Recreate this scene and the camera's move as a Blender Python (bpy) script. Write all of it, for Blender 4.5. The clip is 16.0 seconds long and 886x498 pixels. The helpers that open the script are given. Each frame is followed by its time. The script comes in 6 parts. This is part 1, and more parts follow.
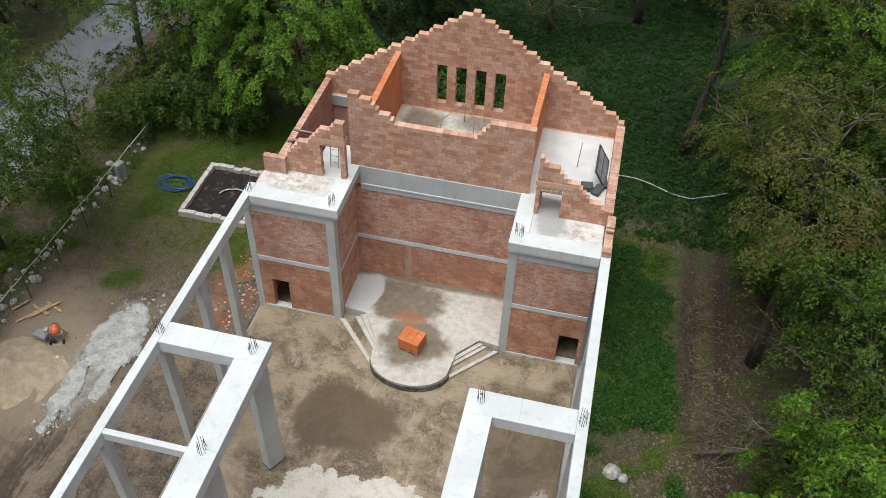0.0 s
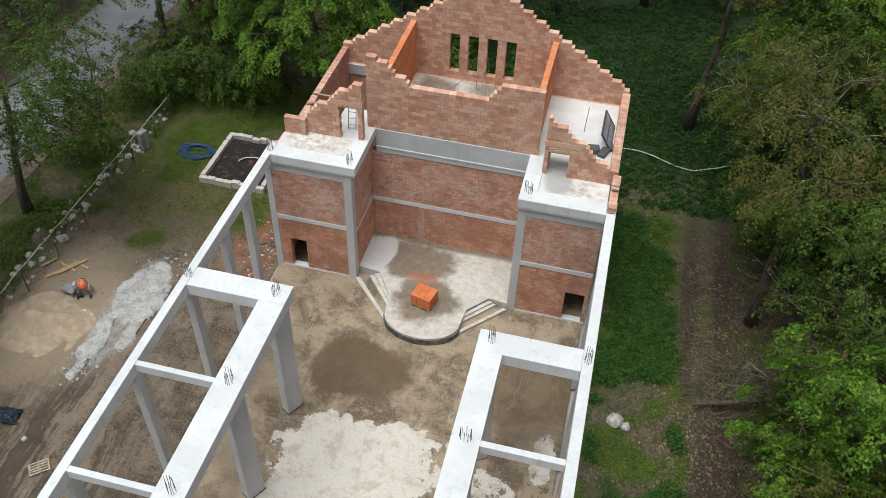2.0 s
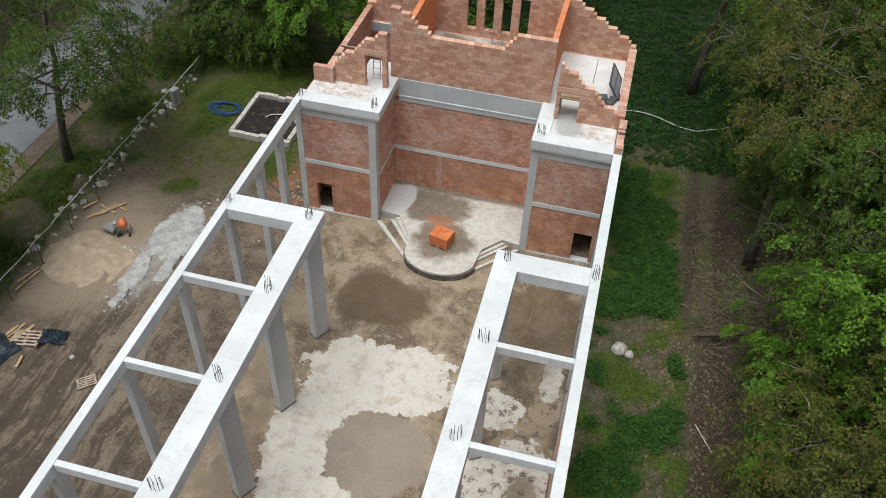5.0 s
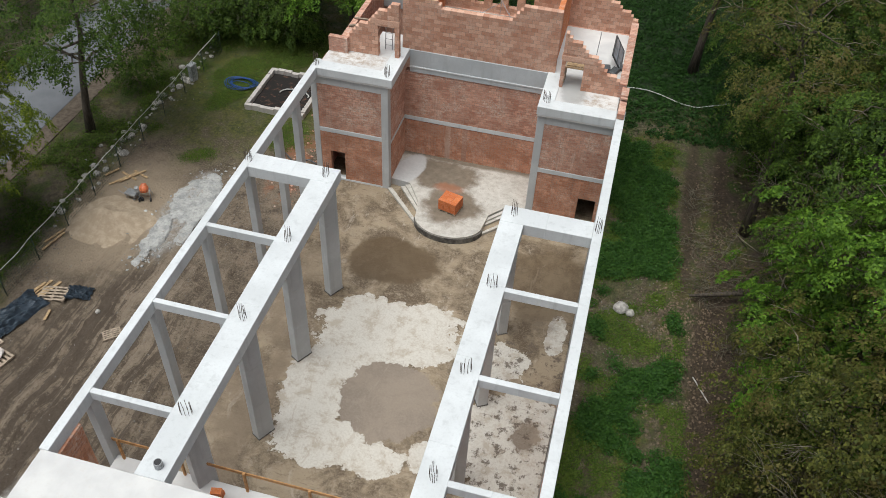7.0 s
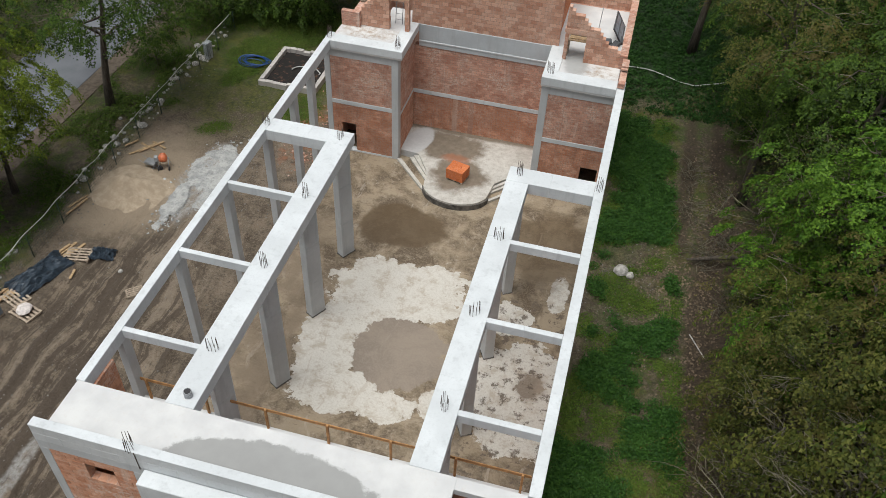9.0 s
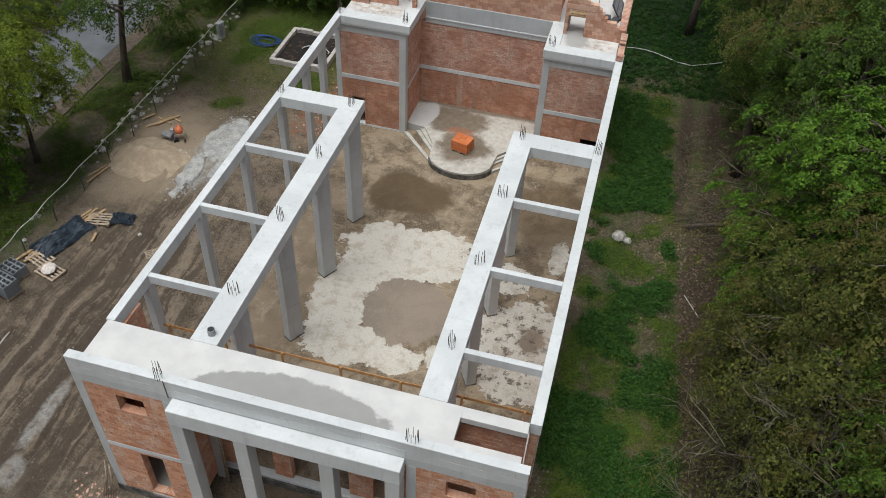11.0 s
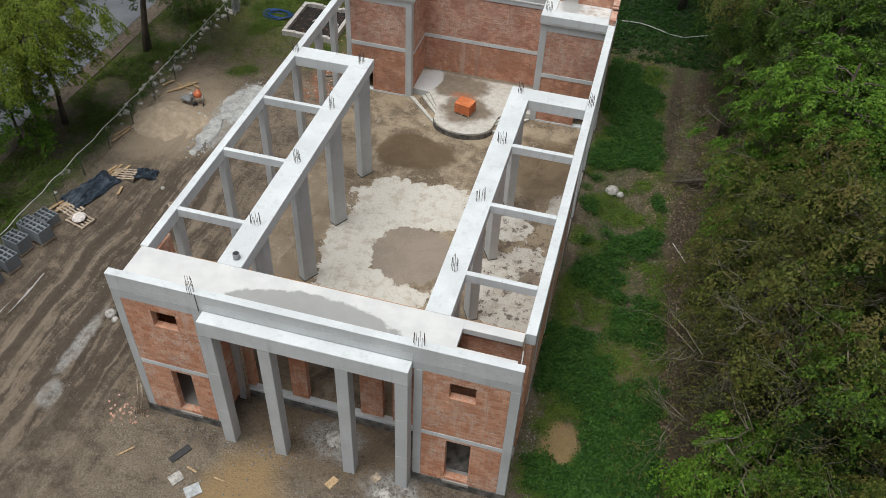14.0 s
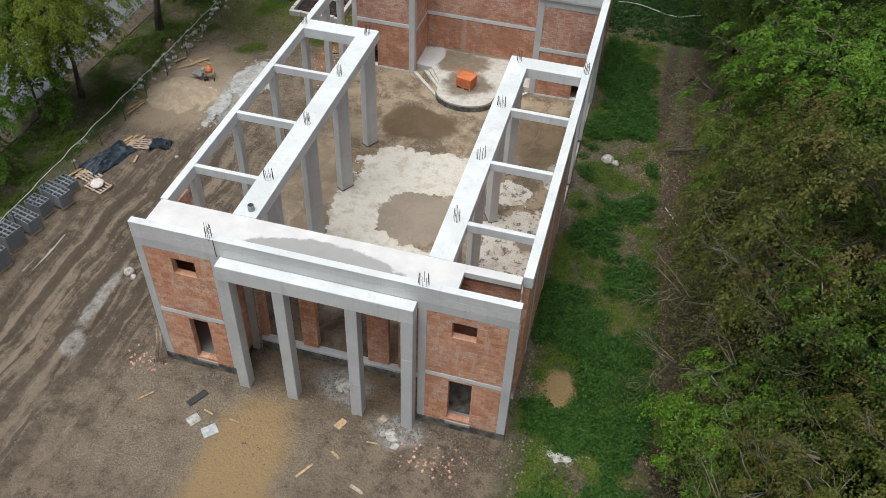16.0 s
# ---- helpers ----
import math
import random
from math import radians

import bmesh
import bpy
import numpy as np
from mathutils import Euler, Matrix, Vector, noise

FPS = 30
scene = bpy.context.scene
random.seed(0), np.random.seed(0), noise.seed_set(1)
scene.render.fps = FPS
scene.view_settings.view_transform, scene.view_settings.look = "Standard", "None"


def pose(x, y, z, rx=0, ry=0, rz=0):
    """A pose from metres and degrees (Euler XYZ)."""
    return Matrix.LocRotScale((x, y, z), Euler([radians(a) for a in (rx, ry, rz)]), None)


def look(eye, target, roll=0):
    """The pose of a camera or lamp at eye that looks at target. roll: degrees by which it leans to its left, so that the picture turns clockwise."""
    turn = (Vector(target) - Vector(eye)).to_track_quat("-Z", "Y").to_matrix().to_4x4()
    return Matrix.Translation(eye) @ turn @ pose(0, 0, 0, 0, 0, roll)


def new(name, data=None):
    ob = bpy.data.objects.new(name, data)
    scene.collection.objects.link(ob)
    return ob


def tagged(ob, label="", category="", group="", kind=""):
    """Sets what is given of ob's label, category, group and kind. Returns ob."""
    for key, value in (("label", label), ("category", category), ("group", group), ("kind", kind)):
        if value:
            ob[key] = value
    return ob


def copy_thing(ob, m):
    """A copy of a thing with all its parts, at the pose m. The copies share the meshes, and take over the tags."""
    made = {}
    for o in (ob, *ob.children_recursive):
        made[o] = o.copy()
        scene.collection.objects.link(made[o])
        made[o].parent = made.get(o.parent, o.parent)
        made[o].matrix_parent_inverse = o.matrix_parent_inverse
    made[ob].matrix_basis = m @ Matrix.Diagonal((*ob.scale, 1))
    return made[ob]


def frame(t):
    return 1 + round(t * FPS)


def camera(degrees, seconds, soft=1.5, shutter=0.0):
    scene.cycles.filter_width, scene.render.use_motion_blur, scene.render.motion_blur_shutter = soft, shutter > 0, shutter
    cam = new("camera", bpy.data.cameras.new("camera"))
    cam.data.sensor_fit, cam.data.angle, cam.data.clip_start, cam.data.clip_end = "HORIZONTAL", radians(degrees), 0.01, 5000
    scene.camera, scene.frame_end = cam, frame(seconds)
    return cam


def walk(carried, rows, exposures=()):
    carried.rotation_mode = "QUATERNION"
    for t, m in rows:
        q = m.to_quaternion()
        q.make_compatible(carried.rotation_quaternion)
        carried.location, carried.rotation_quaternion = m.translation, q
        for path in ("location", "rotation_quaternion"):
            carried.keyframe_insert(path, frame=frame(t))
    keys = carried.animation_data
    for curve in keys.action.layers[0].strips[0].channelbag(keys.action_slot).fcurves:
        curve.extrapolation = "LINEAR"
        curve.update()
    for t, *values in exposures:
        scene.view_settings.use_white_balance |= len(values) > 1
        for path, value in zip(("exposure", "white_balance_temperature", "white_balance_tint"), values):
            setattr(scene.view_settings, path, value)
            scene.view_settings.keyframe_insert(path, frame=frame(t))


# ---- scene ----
cam = camera(55.3, 16.0, soft=0.5)
METRES, EYE, TILT, LEAN, TURN = 20.0, 29.0, 0.0, 0.0, 11.7
ROWS = [
    (0.0, 0.0, 0.0, 0.0, 1.58, -44.32, -1.62),
    (0.5, -0.0018, -0.0291, -0.0023, 1.75, -44.3, -1.65),
    (1.0, -0.0044, -0.0584, -0.004, 1.9, -44.28, -1.7),
    (1.5, -0.0076, -0.0886, -0.0071, 2.03, -44.29, -1.71),
    (2.0, -0.0117, -0.1199, -0.0107, 2.15, -44.26, -1.76),
    (2.5, -0.0148, -0.1506, -0.0133, 2.28, -44.25, -1.8),
    (3.0, -0.0176, -0.1823, -0.0152, 2.4, -44.22, -1.82),
    (3.5, -0.0208, -0.2148, -0.0165, 2.5, -44.21, -1.83),
    (4.0, -0.025, -0.2475, -0.0178, 2.6, -44.19, -1.87),
    (6.5, -0.0366, -0.4048, -0.0276, 3.05, -44.07, -1.98),
    (7.0, -0.0389, -0.4345, -0.0294, 3.13, -44.06, -2.0),
    (7.5, -0.0428, -0.465, -0.0301, 3.18, -44.07, -2.04),
    (8.0, -0.0446, -0.4957, -0.0317, 3.25, -44.05, -2.05),
    (8.5, -0.0464, -0.5262, -0.0317, 3.29, -44.05, -2.08),
    (9.0, -0.0473, -0.5569, -0.0324, 3.33, -44.03, -2.08),
    (11.5, -0.0501, -0.712, -0.0351, 3.53, -43.95, -2.12),
    (12.0, -0.049, -0.7424, -0.0349, 3.57, -43.96, -2.1),
    (12.5, -0.047, -0.7725, -0.0336, 3.6, -43.96, -2.07),
    (13.0, -0.045, -0.8032, -0.0316, 3.62, -43.96, -2.04),
    (13.5, -0.0424, -0.8339, -0.0298, 3.65, -43.96, -2.0),
    (14.0, -0.0403, -0.8652, -0.0285, 3.66, -43.97, -1.97),
    (14.5, -0.0387, -0.8969, -0.0285, 3.67, -43.97, -1.93),
    (15.0, -0.0377, -0.9295, -0.0298, 3.68, -43.99, -1.88),
    (15.5, -0.0365, -0.9626, -0.0293, 3.69, -44.0, -1.86),
    (16.0, -0.034, -0.9958, -0.0295, 3.69, -44.0, -1.84),
]
walk(cam, [(t, pose(0, 0, EYE, TILT, LEAN, TURN) @ pose(METRES * x, METRES * y, METRES * z, 90 + pitch, roll, yaw)) for t, x, y, z, yaw, pitch, roll in ROWS], [(0.0, 0.36), (4.0, 0.34), (7.0, 0.26), (9.0, 0.2), (11.5, 0.1), (13.0, 0.1), (14.0, 0.22), (15.0, 0.34), (16.0, 0.37)])

# ---- world, sun, exposure ----
SUN_ELEV, SUN_ROT = 76.0, 215.0
world = bpy.data.worlds.new("sky")
scene.world = world
world.use_nodes = True
wn = world.node_tree
sky = wn.nodes.new("ShaderNodeTexSky")
sky.sky_type, sky.sun_disc = "NISHITA", False
sky.sun_elevation, sky.sun_rotation = radians(SUN_ELEV), radians(SUN_ROT)
sky.air_density, sky.dust_density, sky.ozone_density = 1.0, 3.0, 1.0
hsv = wn.nodes.new("ShaderNodeHueSaturation")
hsv.inputs["Saturation"].default_value = 0.35
wn.links.new(sky.outputs["Color"], hsv.inputs["Color"])
wn.links.new(hsv.outputs["Color"], wn.nodes["Background"].inputs["Color"])
wn.nodes["Background"].inputs["Strength"].default_value = 0.076
sun = new("sun", bpy.data.lights.new("sun", "SUN"))
sun.data.energy, sun.data.angle, sun.data.color = 2.55, radians(45), (0.975, 0.985, 0.95)
sun.matrix_world = look((0, 0, 60), (0 - 20 * math.sin(radians(SUN_ROT)), 0 - 20 * math.cos(radians(SUN_ROT)), 60 - 20 * math.tan(radians(SUN_ELEV))))


# ---- materials ----
class Nodes:
    """Small helper to wire procedural materials."""

    def __init__(self, name, rough=0.85, metal=0.0):
        self.mat = bpy.data.materials.new(name)
        self.mat.use_nodes = True
        self.t = self.mat.node_tree
        self.b = self.t.nodes["Principled BSDF"]
        self.b.inputs["Roughness"].default_value = rough
        self.b.inputs["Metallic"].default_value = metal
        self.geo = self.t.nodes.new("ShaderNodeNewGeometry")
        self.pos = self.geo.outputs["Position"]

    def put(self, a, b):
        if hasattr(a, "links"):
            self.t.links.new(a, b)
        else:
            b.default_value = a

    def noise(self, scale, detail=4.0, rough=0.55, vec=None, out="Fac", dist=0.0):
        n = self.t.nodes.new("ShaderNodeTexNoise")
        n.inputs["Scale"].default_value, n.inputs["Detail"].default_value = scale, detail
        n.inputs["Roughness"].default_value, n.inputs["Distortion"].default_value = rough, dist
        self.put(vec or self.pos, n.inputs["Vector"])
        return n.outputs[out]

    def voronoi(self, scale, feature="F1", out="Distance", vec=None):
        n = self.t.nodes.new("ShaderNodeTexVoronoi")
        n.feature = feature
        n.inputs["Scale"].default_value = scale
        self.put(vec or self.pos, n.inputs["Vector"])
        return n.outputs[out]

    def ramp(self, x, lo, hi, a=0.0, b=1.0):
        n = self.t.nodes.new("ShaderNodeMapRange")
        n.interpolation_type = "SMOOTHSTEP"
        for k, v in (("Value", x), ("From Min", lo), ("From Max", hi), ("To Min", a), ("To Max", b)):
            self.put(v, n.inputs[k])
        return n.outputs["Result"]

    def math(self, op, a, b=0.0, c=0.0):
        n = self.t.nodes.new("ShaderNodeMath")
        n.operation = op
        for i, v in enumerate((a, b, c)):
            self.put(v, n.inputs[i])
        return n.outputs[0]

    def vmath(self, op, a, b):
        n = self.t.nodes.new("ShaderNodeVectorMath")
        n.operation = op
        self.put(a, n.inputs[0])
        self.put(b, n.inputs[1])
        return n.outputs["Value" if op in ("DISTANCE", "LENGTH", "DOT_PRODUCT") else "Vector"]

    def mix(self, f, a, b, mode="MIX"):
        n = self.t.nodes.new("ShaderNodeMix")
        n.data_type, n.blend_type = "RGBA", mode
        self.put(f, n.inputs["Factor"])
        for v, s in ((a, n.inputs[6]), (b, n.inputs[7])):
            self.put((*v, 1.0) if isinstance(v, tuple) and len(v) == 3 else v, s)
        return n.outputs[2]

    def blob(self, cx, cy, rx, ry, soft=0.25, wobble=0.35, scale=0.6, turn=0.0):
        """1 inside a ragged ellipse of the plan, 0 outside."""
        if not hasattr(self, "warp"):
            self.warp = {}
        if scale not in self.warp:
            w = self.noise(scale, 9.0, 0.68, out="Color")
            self.warp[scale] = self.vmath("SUBTRACT", w, (0.5, 0.5, 0.5))
        m = self.t.nodes.new("ShaderNodeMapping")
        m.vector_type = "TEXTURE"
        m.inputs["Location"].default_value = (cx, cy, 0)
        m.inputs["Rotation"].default_value = (0, 0, radians(turn))
        m.inputs["Scale"].default_value = (rx, ry, 1e6)
        self.put(self.pos, m.inputs["Vector"])
        s = self.vmath("SCALE", self.warp[scale], (0, 0, 0))
        s.node.inputs["Scale"].default_value = wobble * 4
        d = self.vmath("LENGTH", self.vmath("MULTIPLY", self.vmath("ADD", m.outputs["Vector"], s), (1, 1, 0)), (0, 0, 0))
        return self.ramp(d, 1.0 - soft, 1.0 + soft, 1.0, 0.0)

    def bump(self, h, strength=0.3, dist=0.02):
        n = self.t.nodes.new("ShaderNodeBump")
        n.inputs["Strength"].default_value, n.inputs["Distance"].default_value = strength, dist
        self.put(h, n.inputs["Height"])
        self.t.links.new(n.outputs["Normal"], self.b.inputs["Normal"])

    def rand(self):
        o = self.t.nodes.new("ShaderNodeObjectInfo")
        return self.math("FRACT", self.math("ADD", o.outputs["Random"], self.geo.outputs["Random Per Island"]))

    def done(self, col, rough=None):
        self.put((*col, 1.0) if isinstance(col, tuple) and len(col) == 3 else col, self.b.inputs["Base Color"])
        if rough is not None:
            self.put(rough, self.b.inputs["Roughness"])
        return self.mat


def plain(name, col, rough=0.7, metal=0.0, vary=0.25, scale=6.0):
    n = Nodes(name, rough, metal)
    dark = tuple(c * (1 - vary) for c in col)
    light = tuple(min(1, c * (1 + vary)) for c in col)
    f = n.ramp(n.noise(scale, 5.0), 0.3, 0.7)
    n.bump(n.noise(scale * 12, 3.0), 0.2, 0.01)
    return n.done(n.mix(f, dark, light))


def concrete(name, base, stain=0.35):
    n = Nodes(name, 0.8)
    c = n.mix(n.ramp(n.noise(0.7, 5.0), 0.35, 0.7), tuple(v * 0.86 for v in base), base)
    c = n.mix(n.ramp(n.noise(9.0, 6.0, 0.7), 0.45, 0.75, 0.0, 0.35), c, tuple(v * 0.72 for v in base))
    drip = n.noise(1.0, 4.0, 0.6, vec=n.vmath("MULTIPLY", n.pos, (3.5, 3.5, 0.35)))
    c = n.mix(n.ramp(drip, 0.52, 0.75, 0.0, stain), c, tuple(v * 0.55 for v in base))
    pits = n.ramp(n.voronoi(55.0), 0.05, 0.14, 1.0, 0.0)
    n.bump(n.math("SUBTRACT", n.noise(30.0, 4.0), n.math("MULTIPLY", pits, 0.5)), 0.25, 0.01)
    return n.done(c)


def brick(name, lo, hi, smear=0.2, wet=0.0):
    """Clay blocks: colour from block to block, mortar squeezed along the beds, washed runs and damp."""
    n = Nodes(name, 0.9)
    r = n.rand()
    c = n.mix(r, lo, hi)
    c = n.mix(n.ramp(n.noise(17.0, 5.0, 0.75), 0.5, 0.66, 0.0, 0.5), c, tuple(v * 0.62 for v in lo))
    c = n.mix(n.ramp(n.noise(34.0, 3.0, 0.7), 0.53, 0.7, 0.0, 0.4), c, (0.66, 0.50, 0.41))
    pale = (0.66, 0.54, 0.46)
    beds = n.ramp(n.noise(1.0, 5.0, 0.7, vec=n.vmath("MULTIPLY", n.pos, (2.6, 2.6, 13.0))), 0.52, 0.62)
    patch = n.ramp(n.noise(0.8, 6.0, 0.7), 0.44, 0.62)
    m = n.math("MULTIPLY", patch, n.math("MAXIMUM", n.ramp(n.noise(9.0, 5.0, 0.75), 0.42, 0.62), n.math("MULTIPLY", beds, 0.9)))
    run = n.ramp(n.noise(1.0, 5.0, 0.65, vec=n.vmath("MULTIPLY", n.pos, (3.4, 3.4, 0.4))), 0.53, 0.68, 0.0, 0.65)
    c = n.mix(n.math("MULTIPLY", n.math("MAXIMUM", m, n.math("MAXIMUM", run, n.math("MULTIPLY", beds, 0.35))), smear), c, pale)
    big = n.ramp(n.noise(0.55, 6.0, 0.7), 0.44, 0.6)
    c = n.mix(n.math("MULTIPLY", big, wet), c, tuple(v * 0.6 for v in lo))
    streak = n.ramp(n.noise(1.0, 5.0, 0.7, vec=n.vmath("MULTIPLY", n.pos, (4.5, 4.5, 0.3))), 0.55, 0.66, 0.0, 0.6)
    c = n.mix(n.math("MULTIPLY", streak, wet), c, tuple(v * 0.5 for v in lo))
    grooves = n.math("SINE", n.math("MULTIPLY", n.vmath("DOT_PRODUCT", n.pos, (1, 1, 0)), 180.0))
    n.bump(n.math("ADD", n.math("MULTIPLY", grooves, 0.3), n.noise(40.0, 3.0)), 0.25, 0.008)
    return n.done(c)


M_CONC = concrete("cast_concrete", (0.665, 0.695, 0.71), 0.35)
M_COLUMN = concrete("shuttered_concrete", (0.56, 0.58, 0.59), 0.3)
M_RING = concrete("ring_beam_concrete", (0.54, 0.58, 0.605), 0.3)
M_BLOCK = concrete("concrete_block", (0.64, 0.66, 0.67), 0.2)
M_MORTAR = concrete("mortar", (0.34, 0.28, 0.24), 0.3)
M_BRICK = brick("fresh_clay_block", (0.45, 0.215, 0.135), (0.70, 0.43, 0.315), 0.4)
M_BRICK_OLD = brick("smeared_clay_block", (0.44, 0.205, 0.14), (0.66, 0.38, 0.28), 0.9, 0.3)
M_BRICK_WET = brick("damp_clay_block", (0.47, 0.20, 0.115), (0.63, 0.325, 0.21), 0.55, 0.5)
M_BRICK_FACE = brick("facade_clay_block", (0.50, 0.21, 0.11), (0.68, 0.36, 0.23), 0.8, 0.15)
M_ORANGE = brick("orange_clay_block", (0.56, 0.16, 0.045), (0.64, 0.22, 0.08), 0.35)
M_BITUMEN = plain("dusty_bitumen_coat", (0.115, 0.108, 0.098), 0.85, 0, 0.6, 3)
M_RUST = plain("rusty_rebar", (0.10, 0.075, 0.06), 0.7, 0.6, 0.4, 30)
M_WOOD = plain("raw_timber", (0.42, 0.29, 0.16), 0.75, 0, 0.3, 9)
M_WOODGREY = plain("weathered_timber", (0.36, 0.29, 0.22), 0.85, 0, 0.35, 9)


# ---- mesh helpers ----
def finish(ob, label, category, kind=""):
    return tagged(ob, label, category, "", kind)


def mesh_from(name, bm, material):
    me = bpy.data.meshes.new(name)
    bm.to_mesh(me)
    bm.free()
    me.materials.append(material)
    return me


def part(name, bm, material, parent, label=""):
    ob = new(name, mesh_from(name, bm, material))
    ob.parent = parent
    if label:
        tagged(ob, label)
    return ob


def thing(name, label, category, at=(0, 0, 0), group="", kind=""):
    e = new(name)
    e.empty_display_size = 0.2
    e.matrix_world = Matrix.Translation(at)
    return tagged(e, label, category, group, kind)


def add_box(bm, x0, x1, y0, y1, z0, z1, bevel=0.0, m=None):
    tmp = bmesh.new()
    bmesh.ops.create_cube(tmp, size=1.0)
    bmesh.ops.transform(tmp, verts=tmp.verts, matrix=Matrix.Translation(((x0 + x1) / 2, (y0 + y1) / 2, (z0 + z1) / 2)) @ Matrix.Diagonal((abs(x1 - x0), abs(y1 - y0), abs(z1 - z0), 1)))
    if bevel > 0:
        bmesh.ops.bevel(tmp, geom=list(tmp.edges), offset=bevel, segments=1, profile=0.5, affect="EDGES")
    if m is not None:
        bmesh.ops.transform(tmp, verts=tmp.verts, matrix=m)
    join(bm, tmp)
    return bm


def join(bm, tmp):
    vs = [bm.verts.new(v.co) for v in tmp.verts]
    tmp.verts.index_update()
    for f in tmp.faces:
        nf = bm.faces.new([vs[v.index] for v in f.verts])
        nf.smooth = f.smooth
    tmp.free()


def box(x0, x1, y0, y1, z0, z1, bevel=0.012, m=None):
    return add_box(bmesh.new(), x0, x1, y0, y1, z0, z1, bevel, m)


def add_tube(bm, pts, radii, sides=6, caps=True):
    """A tube along points, with a radius for each."""
    rings = []
    n = len(pts)
    for i, p in enumerate(pts):
        p = Vector(p)
        d = (Vector(pts[min(i + 1, n - 1)]) - Vector(pts[max(i - 1, 0)])).normalized()
        a = d.orthogonal().normalized() if abs(d.z) > 0.95 else d.cross(Vector((0, 0, 1))).normalized()
        b = d.cross(a)
        r = radii[i] if hasattr(radii, "__len__") else radii
        rings.append([bm.verts.new(p + r * (math.cos(2 * math.pi * k / sides) * a + math.sin(2 * math.pi * k / sides) * b)) for k in range(sides)])
    for i in range(n - 1):
        for k in range(sides):
            f = bm.faces.new((rings[i][k], rings[i][(k + 1) % sides], rings[i + 1][(k + 1) % sides], rings[i + 1][k]))
            f.smooth = True
    if caps:
        bm.faces.new(rings[0][::-1])
        bm.faces.new(rings[-1])
    return bm


def tube(pts, radii, sides=6):
    return add_tube(bmesh.new(), pts, radii, sides)


def structure(name, bm, material, label, category):
    ob = new(name, mesh_from(name, bm, material))
    return tagged(ob, label, category, "", "structure")


# ---- walls laid of single blocks ----
BRICK_MESHES = {}


def brick_mesh(length, thick, high, material):
    key = (round(length, 2), round(thick, 3), round(high, 3), material.name)
    if key not in BRICK_MESHES:
        BRICK_MESHES[key] = mesh_from("brick", box(-key[0] / 2, key[0] / 2, -thick / 2, thick / 2, -high / 2, high / 2, 0.006), material)
    return BRICK_MESHES[key]


def lay(wall, along, u0, u1, w0, w1, z0, z1, material, top=None, holes=(), bl=0.32, bh=0.2, gap=0.011, proud=0.012, limit=300, piece="brick", ragged=0.0, seed=1, mortar=None):
    """Lays courses of blocks from u0 to u1 along x or y, w0 to w1 thick, as children of the wall; top(u) is the height it has reached."""
    rng = random.Random(seed)
    core, spare, bricks = bmesh.new(), bmesh.new(), []
    k, z = 0, z0
    while z + bh * 0.6 < z1 + 0.01:
        h = min(bh, z1 - z)
        cuts = [u0]
        u = u0 + (bl / 2 if k % 2 else bl)
        while u < u1 - 0.06:
            cuts.append(u)
            u += bl
        cuts.append(u1)
        runs = []
        for a, b in zip(cuts, cuts[1:]):
            if top is not None and z + h > top((a + b) / 2) + 0.02:
                continue
            spans = [(a, b)]
            for ha, hb, hz0, hz1 in holes:
                if z + h / 2 > hz0 and z + h / 2 < hz1:
                    nxt = []
                    for s, e in spans:
                        if e <= ha or s >= hb:
                            nxt.append((s, e))
                        else:
                            nxt += [q for q in ((s, ha), (hb, e)) if q[1] - q[0] > 0.03]
                    spans = nxt
            for s, e in spans:
                bricks.append((s, e, z, h))
                if runs and abs(runs[-1][1] - s) < 1e-6:
                    runs[-1][1] = e
                else:
                    runs.append([s, e])
        for s, e in runs:
            q = (s + 0.012, e - 0.012, w0 + proud, w1 - proud)
            if along == "x":
                add_box(core, q[0], q[1], q[2], q[3], z - gap - 0.002 if z > z0 else z, z + h - gap - 0.006)
            else:
                add_box(core, q[2], q[3], q[0], q[1], z - gap - 0.002 if z > z0 else z, z + h - gap - 0.006)
        k, z = k + 1, z + bh
    part("mortar", core, mortar or M_MORTAR, wall)
    bricks.sort(key=lambda q: -q[2])
    thick = w1 - w0
    for i, (s, e, z, h) in enumerate(bricks):
        j = rng.uniform(-1, 1) * 0.003 + rng.uniform(-1, 1) * ragged
        c = ((s + e) / 2, (w0 + w1) / 2 + j) if along == "x" else ((w0 + w1) / 2 + j, (s + e) / 2)
        m = Matrix.Translation((c[0], c[1], z + h / 2)) @ Matrix.Rotation(0 if along == "x" else math.pi / 2, 4, "Z")
        if i < limit:
            ob = new(piece, brick_mesh(e - s - gap, thick, h - gap, material))
            ob.parent = wall
            ob.matrix_local = m
        else:
            L = (e - s - gap) / 2
            add_box(spare, -L, L, -thick / 2, thick / 2, -(h - gap) / 2, (h - gap) / 2, 0, m)
    if len(bricks) > limit:
        ob = part("brickwork", spare, material, wall)
        tagged(ob, "", "", "", "stuff")
    else:
        spare.free()


def wall_thing(name, label):
    return thing(name, label, "wall", (0, 0, 0), "", "structure")


# ---- structure: slab, beams, columns ----
TOP = 6.68
GROUND = -0.42


